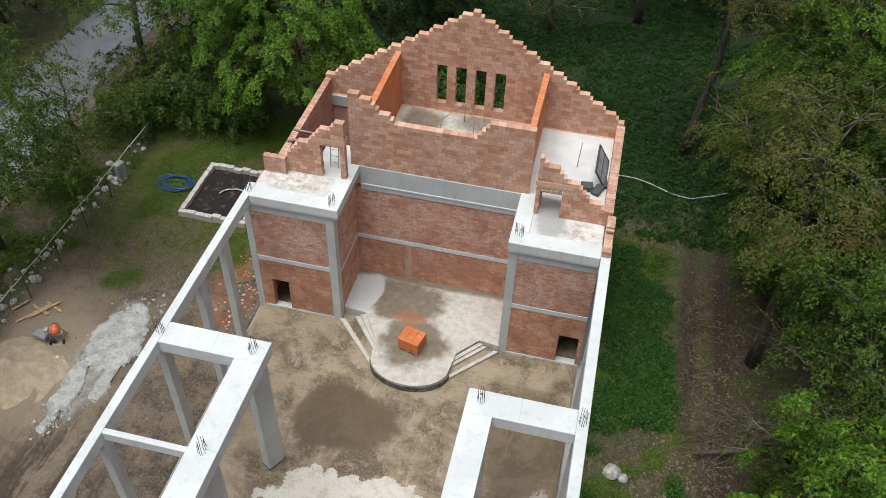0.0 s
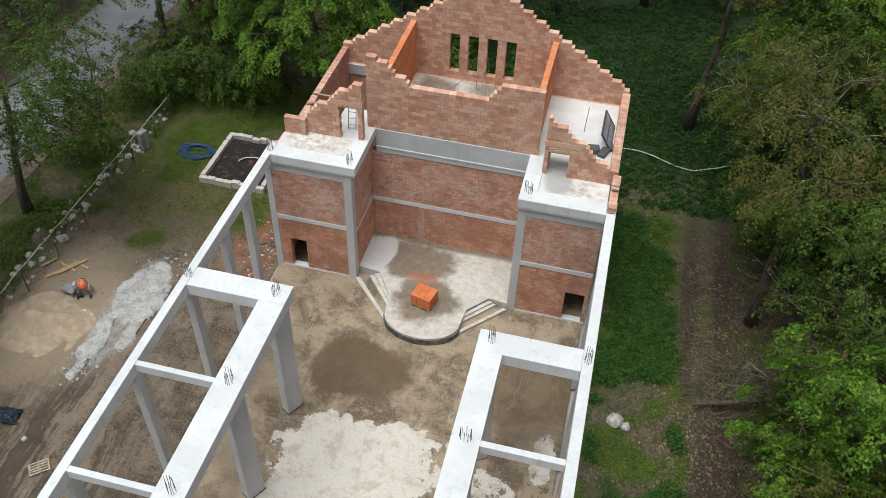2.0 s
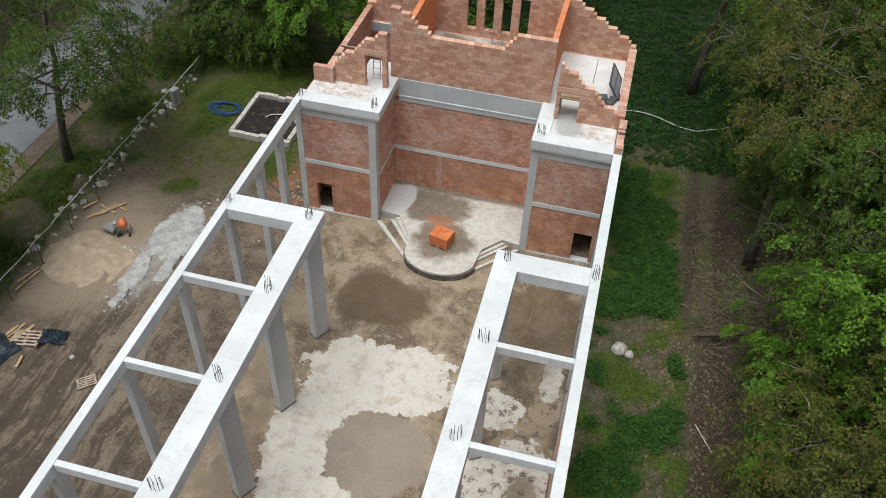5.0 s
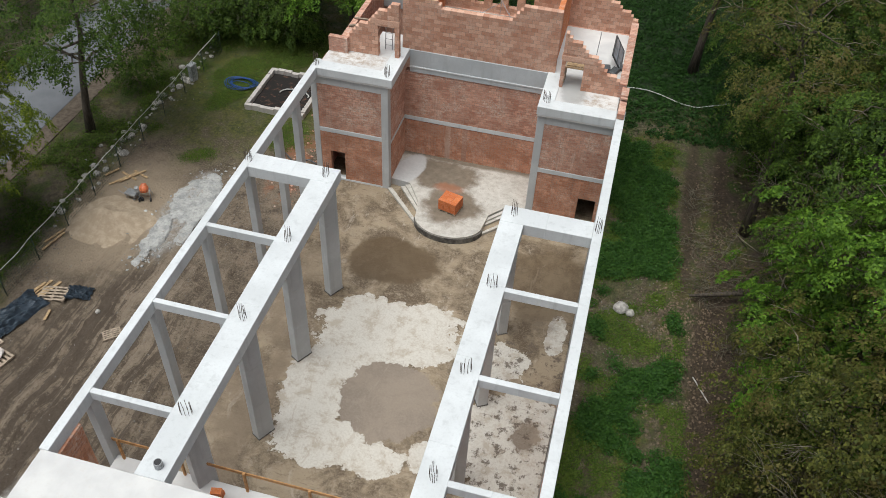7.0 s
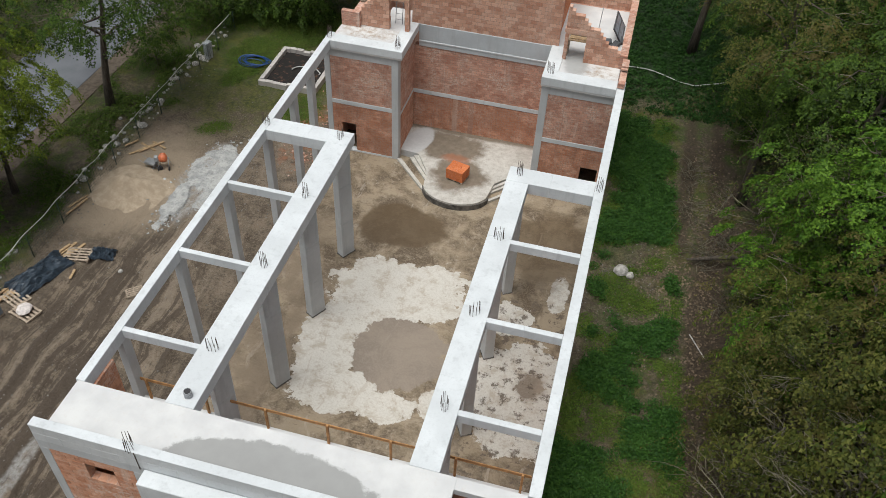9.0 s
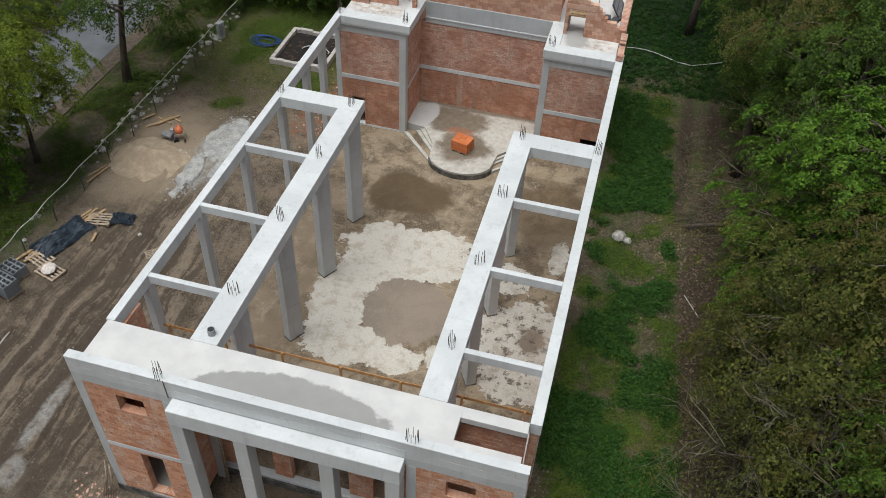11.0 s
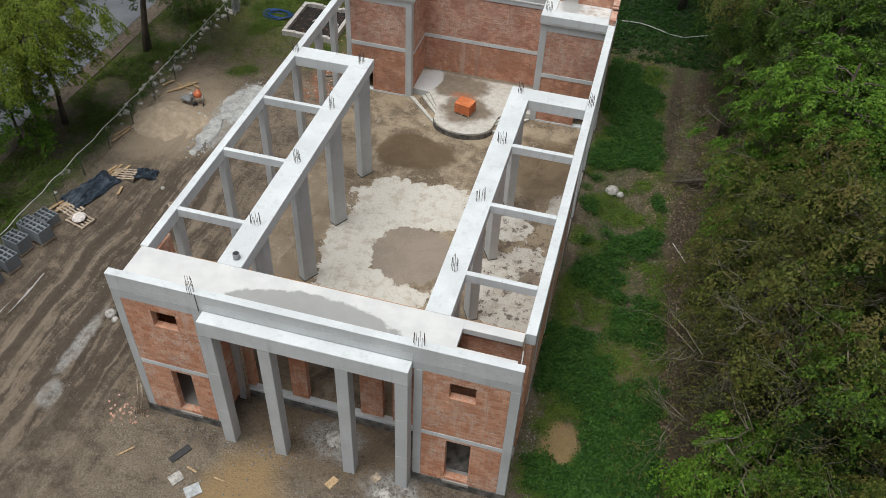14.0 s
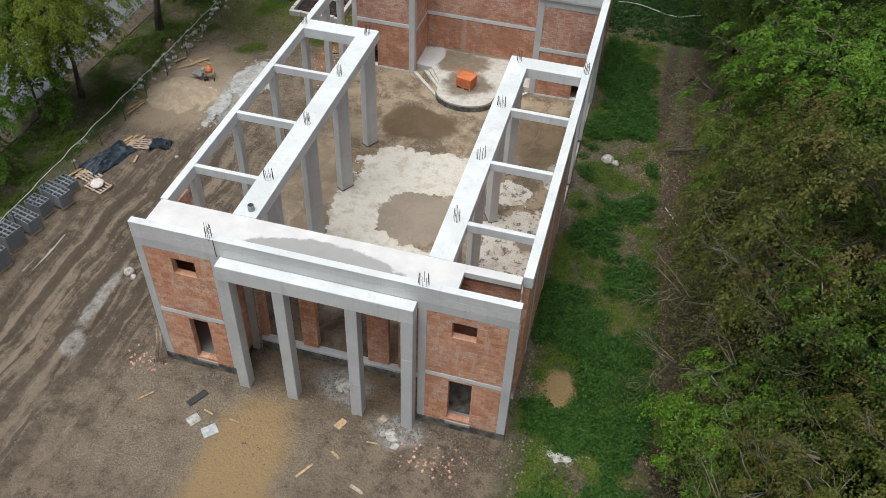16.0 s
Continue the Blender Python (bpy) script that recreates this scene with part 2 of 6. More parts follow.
def slab_material():
    n = Nodes("wet_concrete_floor", 0.75)
    fine = n.noise(11.0, 8.0, 0.82)
    streak = n.noise(1.0, 6.0, 0.7, vec=n.vmath("MULTIPLY", n.pos, (1.6, 6.0, 1.0)), dist=0.6)
    big = n.noise(0.55, 8.0, 0.68, dist=0.5)
    wetc = n.mix(n.ramp(big, 0.40, 0.60), (0.105, 0.074, 0.044), (0.30, 0.236, 0.16))
    wetc = n.mix(n.ramp(n.noise(1.9, 9.0, 0.75), 0.50, 0.64, 0.0, 0.75), wetc, (0.33, 0.27, 0.2))
    wetc = n.mix(n.ramp(streak, 0.54, 0.66, 0.0, 0.5), wetc, (0.095, 0.066, 0.042))
    wetc = n.mix(n.ramp(fine, 0.46, 0.62, 0.0, 0.4), wetc, (0.34, 0.28, 0.21))
    wetc = n.mix(n.ramp(n.noise(3.3, 8.0, 0.8), 0.58, 0.68, 0.0, 0.7), wetc, (0.075, 0.052, 0.034))
    dry = n.mix(n.ramp(fine, 0.44, 0.66), (0.565, 0.54, 0.49), (0.46, 0.425, 0.375))
    dry = n.mix(n.ramp(n.noise(1.4, 9.0, 0.75), 0.47, 0.62, 0.0, 0.75), dry, (0.38, 0.325, 0.26))
    dry = n.mix(n.ramp(n.noise(4.5, 8.0, 0.8), 0.58, 0.68, 0.0, 0.65), dry, (0.27, 0.22, 0.165))
    spots = None
    for q in ((-6.5, 14.3, 3.3, 2.0, 0.07, 0.34, 0.9, 8), (-8.3, 11.0, 1.6, 2.6, 0.07, 0.36, 0.9, -12), (-7.5, 8.3, 1.9, 1.25, 0.07, 0.36, 0.9, 0), (-5.3, 8.0, 1.3, 0.8, 0.2, 0.4, 0.9, 0), (-3.4, 8.6, 0.6, 0.7, 0.2, 0.4, 0.9, 0), (-1.2, 14.1, 1.0, 0.9, 0.15, 0.45, 0.9, 0), (0.6, 16.0, 0.45, 1.1, 0.15, 0.45, 0.9, 0), (-0.2, 10.4, 2.1, 2.5, 0.1, 0.35, 0.9, 0), (0.1, 8.2, 1.9, 1.2, 0.12, 0.4, 0.9, 0)):
        m = n.blob(*q)
        spots = m if spots is None else n.math("MAXIMUM", spots, m)
    hole = n.blob(-5.4, 10.8, 2.0, 2.05, 0.06, 0.22, 1.4)
    hole = n.math("MAXIMUM", hole, n.math("MULTIPLY", n.blob(0.3, 10.6, 0.6, 0.7, 0.4, 0.5, 0.9), 0.8))
    spots = n.math("MULTIPLY", spots, n.math("SUBTRACT", 1.0, hole))
    edge = n.ramp(n.noise(2.6, 9.0, 0.75), 0.36, 0.5)
    spots = n.ramp(n.math("ADD", spots, n.math("MULTIPLY", n.math("SUBTRACT", edge, 1.0), 0.62)), 0.24, 0.44)
    c = n.mix(spots, wetc, dry)
    scrape = n.ramp(n.noise(1.0, 6.0, 0.7, vec=n.vmath("MULTIPLY", n.pos, (1.4, 0.5, 1.0)), dist=1.2), 0.6, 0.66, 0.0, 0.5)
    c = n.mix(scrape, c, (0.42, 0.365, 0.30))
    c = n.mix(n.math("MULTIPLY", hole, 0.8), c, n.mix(fine, (0.19, 0.155, 0.125), (0.31, 0.26, 0.215)))
    pud = n.math("MAXIMUM", n.blob(-7.6, 18.5, 2.3, 1.5, 0.12, 0.28, 0.6), n.math("MULTIPLY", n.blob(-0.3, 19.0, 2.2, 2.6, 0.25, 0.4, 0.6), 0.8))
    c = n.mix(n.math("MULTIPLY", pud, 0.85), c, (0.105, 0.073, 0.042))
    blot = n.ramp(n.noise(1.9, 8.0, 0.75), 0.52, 0.6, 0.0, 0.85)
    c = n.mix(n.math("MULTIPLY", blot, n.ramp(n.blob(0.0, 10.5, 2.6, 6.0), 0, 1)), c, (0.085, 0.06, 0.042))
    dirt = n.math("MULTIPLY", n.blob(-11.6, 10.0, 1.9, 8.0, 0.3, 0.3, 0.6), n.ramp(n.noise(0.8, 5.0), 0.35, 0.6))
    c = n.mix(n.math("MULTIPLY", dirt, 0.8), c, n.mix(fine, (0.13, 0.095, 0.065), (0.25, 0.19, 0.13)))
    n.bump(n.math("ADD", streak, n.math("MULTIPLY", fine, 0.35)), 0.35, 0.02)
    r = n.ramp(pud, 0.0, 1.0, 0.7, 0.35)
    return n.done(c, r)


M_FLOOR = slab_material()
M_STEP = concrete("dusty_step_concrete", (0.36, 0.34, 0.32), 0.4)
structure("floor", box(-13.2, 1.22, 1.6, 26.4, -0.3, 0.0, 0.02), M_FLOOR, "wet bare concrete floor slab with dry pale patches", "floor")
structure("plinth", box(-13.34, 1.5, 1.45, 26.6, -0.8, -0.2, 0.02), M_STEP, "low dusty concrete footing round the slab", "footing")


def beam(label, x0, x1, y0, y1, z0, z1, cuts=1):
    """A cast beam, with a fine joint where the shutter boards met."""
    bm = bmesh.new()
    for i in range(cuts):
        if x1 - x0 > y1 - y0:
            a, b = x0 + (x1 - x0) * i / cuts, x0 + (x1 - x0) * (i + 1) / cuts
            add_box(bm, a, b, y0, y1, z0, z1, 0.012)
        else:
            a, b = y0 + (y1 - y0) * i / cuts, y0 + (y1 - y0) * (i + 1) / cuts
            add_box(bm, x0, x1, a, b, z0, z1, 0.012)
    ob = new("beam", mesh_from("beam", bm, M_CONC))
    return tagged(ob, label, "beam", "cast beams of the frame", "structure")


beam("pale cast concrete edge beam on slender columns", -13.2, -12.885, 1.75, 24.2, 6.16, TOP, 5)
beam("wide pale cast concrete nave beam with rebar tufts", -10.14, -9.18, 1.75, 15.6, 6.16, TOP - 0.003, 4)
beam("wide pale cast concrete cross beam at the nave end", -12.88, -9.18, 15.6, 16.52, 6.16, TOP, 2)
beam("wide pale cast concrete nave beam with rebar tufts", -2.33, -1.4, 1.75, 15.43, 6.16, TOP - 0.003, 4)
beam("wide pale cast concrete cross beam at the nave end", -2.33, 1.22, 15.43, 16.38, 6.16, TOP, 2)
beam("pale cast concrete beam on top of the side wall", 1.225, 1.6, 1.72, 24.25, 6.16, TOP + 0.004, 6)
for yb in (11.9, 7.87, 3.92):
    beam("narrow pale cast concrete tie beam", -12.88, -10.14, yb, yb + 0.2, 6.3, TOP - 0.006, 2)
    beam("narrow pale cast concrete tie beam", -1.4, 1.22, yb - 0.1, yb + 0.12, 6.3, TOP - 0.006, 2)


def column(x, y, w, d, z0, z1, turn, label):
    e = thing("column", label, "column", (x, y, z0), "columns", "structure")
    bm = bmesh.new()
    zs = [0, (z1 - z0) * 0.33, (z1 - z0) * 0.68, z1 - z0]
    for a, b in zip(zs, zs[1:]):
        add_box(bm, -w / 2, w / 2, -d / 2, d / 2, a, b, 0.014)
    part("shaft", bm, M_COLUMN, e)
    e.matrix_world = Matrix.Translation((x, y, z0)) @ Matrix.Rotation(radians(turn), 4, "Z")
    return e


for y in (15.95, 12.0, 8.0, 4.0):
    c = column(-9.66, y, 0.42, 0.72, 0.0, 6.16, -30, "tall grey cast concrete nave column on the slab")
    part("base_strip", box(-0.24, 0.24, -0.39, 0.39, 0.0, 0.05, 0.01), M_BITUMEN, c, "dark strip round the column foot")
    c = column(-1.86, y - 0.1, 0.42, 0.72, 0.0, 6.16, 30, "tall grey cast concrete nave column on the slab")
    part("base_strip", box(-0.24, 0.24, -0.39, 0.39, 0.0, 0.05, 0.01), M_BITUMEN, c, "dark strip round the column foot")
for y in (21.05, 18.95, 15.95, 12.0, 8.0, 4.0):
    column(-13.04, y, 0.3, 0.42, -0.05, 6.16, 0, "slender grey cast concrete column under the edge beam")
for y in (20.0, 16.0, 12.0, 8.0, 4.0):
    column(1.385, y, 0.33, 0.36, -0.05, 6.155, 0, "grey cast concrete column in the side wall")

# ---- the front range ----
FY = -0.5
M_SLABTOP_N = Nodes("front_slab_concrete", 0.75)
nn = M_SLABTOP_N
cc = nn.mix(nn.ramp(nn.noise(0.9, 5.0), 0.35, 0.7), (0.56, 0.56, 0.56), (0.66, 0.66, 0.65))
cc = nn.mix(nn.ramp(nn.noise(6.0, 6.0, 0.7), 0.5, 0.8, 0.0, 0.3), cc, (0.52, 0.46, 0.40))
wet = nn.blob(-6.0, -0.05, 3.35, 1.32, 0.04, 0.13, 1.3)
wet = nn.math("MAXIMUM", wet, nn.math("MULTIPLY", nn.blob(-0.9, 25.2, 0.6, 1.2, 0.3, 0.4, 0.9), 0.8))
dust = nn.math("MULTIPLY", nn.math("MAXIMUM", nn.blob(-11.3, 24.7, 1.5, 0.7, 0.4, 0.4, 0.9), nn.blob(0.2, 24.6, 1.0, 0.5, 0.4, 0.5, 0.9)), nn.ramp(nn.noise(3.0, 7.0, 0.7), 0.4, 0.65))
cc = nn.mix(nn.math("MULTIPLY", dust, 0.8), cc, (0.33, 0.25, 0.18))
cc = nn.mix(wet, cc, nn.mix(nn.noise(1.2, 5.0), (0.27, 0.27, 0.265), (0.36, 0.36, 0.35)))
nn.bump(nn.noise(14.0, 4.0), 0.2, 0.01)
M_SLABTOP = nn.done(cc)
bm = bmesh.new()
add_box(bm, -13.12, -0.87, -0.22, 1.75, 6.4, 6.66, 0.01)
add_box(bm, -0.87, 1.22, 1.34, 1.75, 6.4, 6.66, 0.01)
add_box(bm, -0.87, 1.22, -0.22, 0.5, 6.4, 6.66, 0.01)
structure("roof_slab", bm, M_SLABTOP, "pale roof slab of the entrance range with a damp grey patch", "slab")
w = wall_thing("wall_parapet", "low grey concrete block parapet along the entrance front")
lay(w, "x", -13.1, 1.54, FY - 0.01, -0.22, 6.68, 7.4, M_BLOCK, bl=0.92, bh=0.36, gap=0.008, proud=0.006, piece="concrete_block", mortar=M_COLUMN)
structure("parapet_cap", box(-13.11, 1.55, FY - 0.015, -0.215, 7.4, 7.43, 0.008), M_CONC, "smooth pale screed on the parapet top", "cap")
structure("ring_beam", box(-13.1, 1.54, FY - 0.006, -0.22, 6.3, 6.68, 0.012), M_COLUMN, "grey cast ring beam over the entrance walls", "beam")
for x0, x1 in ((-13.1, -12.78), (-10.02, -9.7), (-2.05, -1.74), (1.22, 1.56)):
    structure("corner_post", box(x0, x1, FY - 0.006, FY + 0.3, GROUND, 6.3, 0.012), M_COLUMN, "grey cast concrete post in the entrance wall", "post")
for x0, x1, dx0, dx1, wx0, wx1 in ((-12.78, -10.02, -11.6, -10.77, -11.7, -10.75), (-1.74, 1.22, -0.81, 0.09, -0.8, 0.1)):
    structure("band", box(x0, x1, FY - 0.006, FY + 0.3, 2.72, 2.95, 0.012), M_CONC, "pale cast concrete band across the brick wall", "band")
    w = wall_thing("wall_front", "orange clay block wall with door and small window openings")
    lay(w, "x", x0, x1, FY, FY + 0.28, 0.0, 2.72, M_BRICK_FACE, holes=((dx0, dx1, 0.1, 2.6),), seed=3)
    lay(w, "x", x0, x1, FY, FY + 0.28, 2.95, 6.3, M_BRICK_FACE, holes=((wx0, wx1, 5.1, 5.94),), seed=4)
    structure("sill", box(dx0 - 0.06, dx1 + 0.06, FY - 0.05, FY + 0.5, -0.1, 0.06, 0.015), M_STEP, "rough dusty concrete doorstep", "doorstep")
    structure("footing", box(x0 - 0.35, x1 + 0.35, FY - 0.03, FY + 0.3, GROUND - 0.2, 0.0, 0.015), M_BITUMEN, "black bitumen-coated footing", "footing")
# side and back walls of the two stair rooms
w = wall_thing("wall_side", "orange clay block end wall of the entrance range")
lay(w, "y", -0.2, 3.1, -13.08, -12.8, 0.0, 6.16, M_BRICK_FACE, holes=((2.0, 2.75, 0.0, 4.4),), seed=8)
w = wall_thing("wall_porch_side", "orange clay block wall beside the porch")
lay(w, "y", -0.2, 1.45, -10.1, -9.82, 0.0, 6.3, M_BRICK_FACE, seed=9)
w = wall_thing("wall_porch_side", "orange clay block wall beside the porch")
lay(w, "y", -0.2, 1.45, -2.05, -1.77, 0.0, 6.3, M_BRICK_FACE, seed=10)
w = wall_thing("wall_stair", "damp clay block wall inside the stair well")
lay(w, "x", -1.77, 1.22, 1.45, 1.73, 0.0, 6.4, M_BRICK_WET, seed=11)
w = wall_thing("wall_stair", "damp clay block wall inside the stair well")
# the opening here is added to let light into the left room
lay(w, "x", -12.8, -10.1, 1.45, 1.73, 0.0, 6.4, M_BRICK_WET, holes=((-12.0, -10.5, 0.0, 2.6),), seed=12)
# right floor takes the dark bitumen colour to keep its doorway dim
for x0, x1, mat in ((-12.79, -10.1, M_STEP), (-1.77, 1.22, M_BITUMEN)):
    structure("room_floor", box(x0, x1, -0.21, 1.45, GROUND - 0.1, 0.05, 0.01), mat, "dusty concrete floor of the stair room", "floor")
for x0, x1 in ((-9.82, -9.3), (-7.7, -7.0), (-4.78, -3.85), (-3.45, -2.05)):
    w = wall_thing("pier", "orange clay block pier between porch openings")
    lay(w, "x", x0, x1, 1.45, 1.73, 0.05, 5.9, M_BRICK_FACE, seed=13)
structure("lintel_beam", box(-9.82, -2.05, 1.44, 1.74, 5.9, 6.4, 0.012), M_COLUMN, "grey cast lintel over the porch openings", "lintel")
structure("porch_sill", box(-9.8, -2.06, 1.3, 1.62, GROUND - 0.2, 0.04, 0.02), M_CONC, "pale concrete sill along the porch wall", "sill")
structure("porch_footing", box(-9.8, -2.06, 1.22, 1.3, GROUND - 0.2, -0.1, 0.01), M_BITUMEN, "black bitumen-coated footing in the porch", "footing")
# portico
structure("portico_beam", box(-9.57, -2.09, -1.02, -0.515, 5.94, 6.66, 0.02), M_CONC, "heavy cast concrete lintel on the portico columns", "lintel")
for x in (-9.35, -7.22, -4.43, -2.33):
    column(x, -0.77, 0.46, 0.48, GROUND - 0.1, 5.94, 0, "square grey concrete portico column standing in soil")
column(-9.75, 1.15, 0.3, 0.3, GROUND, 6.3, 0, "grey concrete post against the porch wall")
# gallery inside the entrance wall
structure("gallery_slab", box(-12.9, 1.22, 1.74, 4.02, 2.76, 3.0, 0.015), M_SLABTOP, "pale concrete gallery slab inside the entrance", "slab")
w = wall_thing("wall_nave_side", "clay block infill wall between concrete columns")
for a, b in ((1.74, 3.82), (4.18, 7.82), (8.18, 11.82), (12.18, 13.6)):
    lay(w, "y", a, b, 1.26, 1.52, -0.05, 6.15, M_BRICK_FACE, seed=int(a * 7), limit=70)

M_STAGE_N = Nodes("altar_concrete", 0.7)
nn = M_STAGE_N
cc = nn.mix(nn.ramp(nn.noise(3.0, 7.0, 0.7), 0.35, 0.7), (0.54, 0.52, 0.48), (0.40, 0.375, 0.335))
cc = nn.mix(nn.ramp(nn.noise(7.0, 8.0, 0.78), 0.52, 0.66, 0.0, 0.6), cc, (0.30, 0.265, 0.215))
damp = nn.math("MAXIMUM", nn.math("MAXIMUM", nn.blob(-6.9, 25.0, 2.1, 1.25, 0.25, 0.4, 0.8), nn.blob(-5.8, 26.4, 4.5, 0.35, 0.4, 0.35, 0.8)), nn.blob(-5.9, 22.7, 1.5, 1.3, 0.25, 0.4, 0.8))
damp = nn.math("MAXIMUM", damp, nn.blob(-7.4, 29.2, 0.9, 2.2, 0.3, 0.4, 0.8))
damp = nn.math("MAXIMUM", damp, nn.math("MULTIPLY", nn.blob(-4.0, 30.6, 2.2, 0.7, 0.3, 0.4, 0.8), 0.8))
cc = nn.mix(nn.math("MULTIPLY", damp, 0.95), cc, nn.mix(nn.noise(4.0, 5.0), (0.075, 0.056, 0.038), (0.26, 0.21, 0.155)))
cc = nn.mix(nn.math("MULTIPLY", nn.blob(-6.3, 24.0, 0.7, 0.4, 0.4, 0.5, 0.8), 0.7), cc, (0.30, 0.11, 0.05))
cc = nn.mix(nn.math("MULTIPLY", nn.blob(-8.7, 25.0, 0.7, 1.3, 0.1, 0.1, 0.8, -12), 0.9), cc, nn.mix(nn.noise(9.0, 5.0), (0.42, 0.43, 0.44), (0.58, 0.58, 0.58)))
nn.bump(nn.noise(12.0, 5.0), 0.25, 0.012)
M_STAGE = nn.done(cc)

# ---- chancel and the rooms beside it ----
NY = 23.5
for x0, x1, dx0, dx1, px in ((-13.0, -9.75, -12.5, -11.75, -9.75), (-1.95, 1.25, 0.25, 1.1, -2.25)):
    w = wall_thing("wall_room_front", "weathered clay block wall with a low door opening")
    lay(w, "x", x0, x1, NY + 0.02, NY + 0.3, 0.1, 2.95, M_BRICK_WET, holes=((dx0, dx1, 0.0, 1.85),), bl=0.26, bh=0.13, gap=0.012, seed=21)
    lay(w, "x", x0, x1, NY + 0.02, NY + 0.3, 3.2, 5.75, M_BRICK_OLD, bl=0.26, bh=0.13, gap=0.012, seed=22)
    structure("band", box(x0, x1, NY, NY + 0.31, 2.95, 3.2, 0.012), M_CONC, "pale cast concrete band across the brick wall", "band")
    structure("upper_beam", box(x0, x1, NY, NY + 0.31, 5.75, 6.2, 0.012), M_COLUMN, "grey cast concrete ring beam under the slab edge", "beam")
    structure("threshold", box(x0, x1, NY + 0.004, NY + 0.31, -0.05, 0.1, 0.012), M_CONC, "pale concrete strip at the wall foot", "threshold")
    structure("chancel_post", box(px, px + 0.36, NY - 0.004, NY + 0.4, 0, 6.2, 0.014), M_COLUMN, "tall grey concrete corner post of the chancel", "post")
    # slab over the room
    rx0, rx1 = (-12.88, -9.18) if px < -5 else (-2.28, 1.56)
    ry = 31.1
    structure("room_slab", box(rx0, rx1 if px < -5 else 1.21, NY - 0.12, 25.33 if px < -5 else ry, 6.2, 6.66, 0.015), M_SLABTOP, "pale concrete slab over the side room", "slab")
structure("corner_post", box(-13.3, -13.0, NY, NY + 0.32, -0.3, 6.2, 0.014), M_COLUMN, "slender grey concrete corner post", "post")
structure("corner_post", box(1.25, 1.56, 24.0, 24.3, -0.3, 6.2, 0.014), M_COLUMN, "slender grey concrete corner post", "post")
bm = bmesh.new()
add_box(bm, -12.87, -9.16, NY - 0.14, NY + 0.55, 6.3, 6.7, 0.012)
add_box(bm, -9.85, -9.16, NY + 0.55, 26.38, 6.3, 6.7, 0.012)
structure("slab_rim", bm, M_CONC, "smooth pale cast rim along the slab edge", "beam")
bm = bmesh.new()
add_box(bm, -2.3, 1.215, NY - 0.14, NY + 0.6, 6.3, 6.72, 0.012)
add_box(bm, -2.3, -1.62, NY + 0.6, 26.38, 6.3, 6.72, 0.012)
structure("slab_rim", bm, M_CONC, "smooth pale cast rim along the slab edge", "beam")
# chancel side returns
for xa, xb, sd in ((-9.68, -9.4, 31), (-2.22, -1.94, 32)):
    w = wall_thing("wall_chancel_side", "weathered clay block side wall of the chancel")
    lay(w, "y", NY + 0.4, 26.4, xa, xb, 0.0, 2.6, M_BRICK_WET, bl=0.26, bh=0.13, gap=0.012, seed=sd)
    lay(w, "y", NY + 0.4, 26.4, xa, xb, 2.8, 6.18, M_BRICK_OLD, bl=0.26, bh=0.13, gap=0.012, seed=sd + 5)
    structure("band", box(xa - 0.004, xb + 0.004, NY + 0.4, 26.4, 2.6, 2.8, 0.01), M_CONC, "pale cast concrete band across the brick wall", "band")
w = wall_thing("wall_chancel_back", "tall clay block chancel wall, damp and mortar-smeared")
lay(w, "x", -9.4, -2.2, 26.4, 26.72, 0.0, 2.5, M_BRICK_WET, bl=0.26, bh=0.13, gap=0.012, seed=41)
lay(w, "x", -9.4, -2.2, 26.4, 26.72, 2.75, 5.42, M_BRICK_OLD, bl=0.26, bh=0.13, gap=0.012, seed=42)
structure("band", box(-9.4, -2.2, 26.39, 26.73, 2.5, 2.75, 0.012), M_CONC, "pale cast concrete band across the chancel wall", "band")
for x in (-7.2, -6.3):
    structure("cast_post", box(x, x + 0.28, 26.393, 26.7, 0.0, 2.5, 0.01), brick("mortar_washed_brick", (0.38, 0.2, 0.14), (0.42, 0.24, 0.17), 0.6), "mortar-washed post flush in the chancel wall", "post")
structure("ring_beam", box(-9.16, -2.3, 26.36, 26.74, 5.42, 6.66, 0.012), M_RING, "smooth blue-grey cast ring beam over the chancel wall", "beam")
structure("ring_beam_lip", box(-9.16, -2.3, 26.33, 26.37, 5.68, 5.76, 0.01), M_CONC, "rough concrete lip under the ring beam", "lip")


def attic_top(u):
    if u < -7.75:
        return 10.3 - max(0.0, (u + 9.2)) * 0.72 if u > -9.2 else 10.35
    if u < -4.2:
        return 9.2
    return 9.2 + min(0.74, (u + 4.2) * 1.9)


w = wall_thing("wall_attic_front", "fresh clay block attic wall, stepped and unfinished")
lay(w, "x", -9.55, -2.0, 26.4, 26.7, 6.66, 10.5, M_BRICK, top=attic_top, seed=51, ragged=0.003, bl=0.31, bh=0.197)
w = wall_thing("wall_attic_side", "bright orange clay block attic wall")
lay(w, "y", 26.7, 31.2, -8.9, -8.64, 6.66, 9.4, M_ORANGE, bh=0.25, seed=52)
w = wall_thing("wall_attic_side", "bright orange clay block attic wall")
lay(w, "y", 26.7, 31.2, -2.36, -2.1, 6.66, 9.55, M_ORANGE, bh=0.25, seed=53)


def gable_top(u):
    return 11.85 - abs(u + 5.5) * 0.632


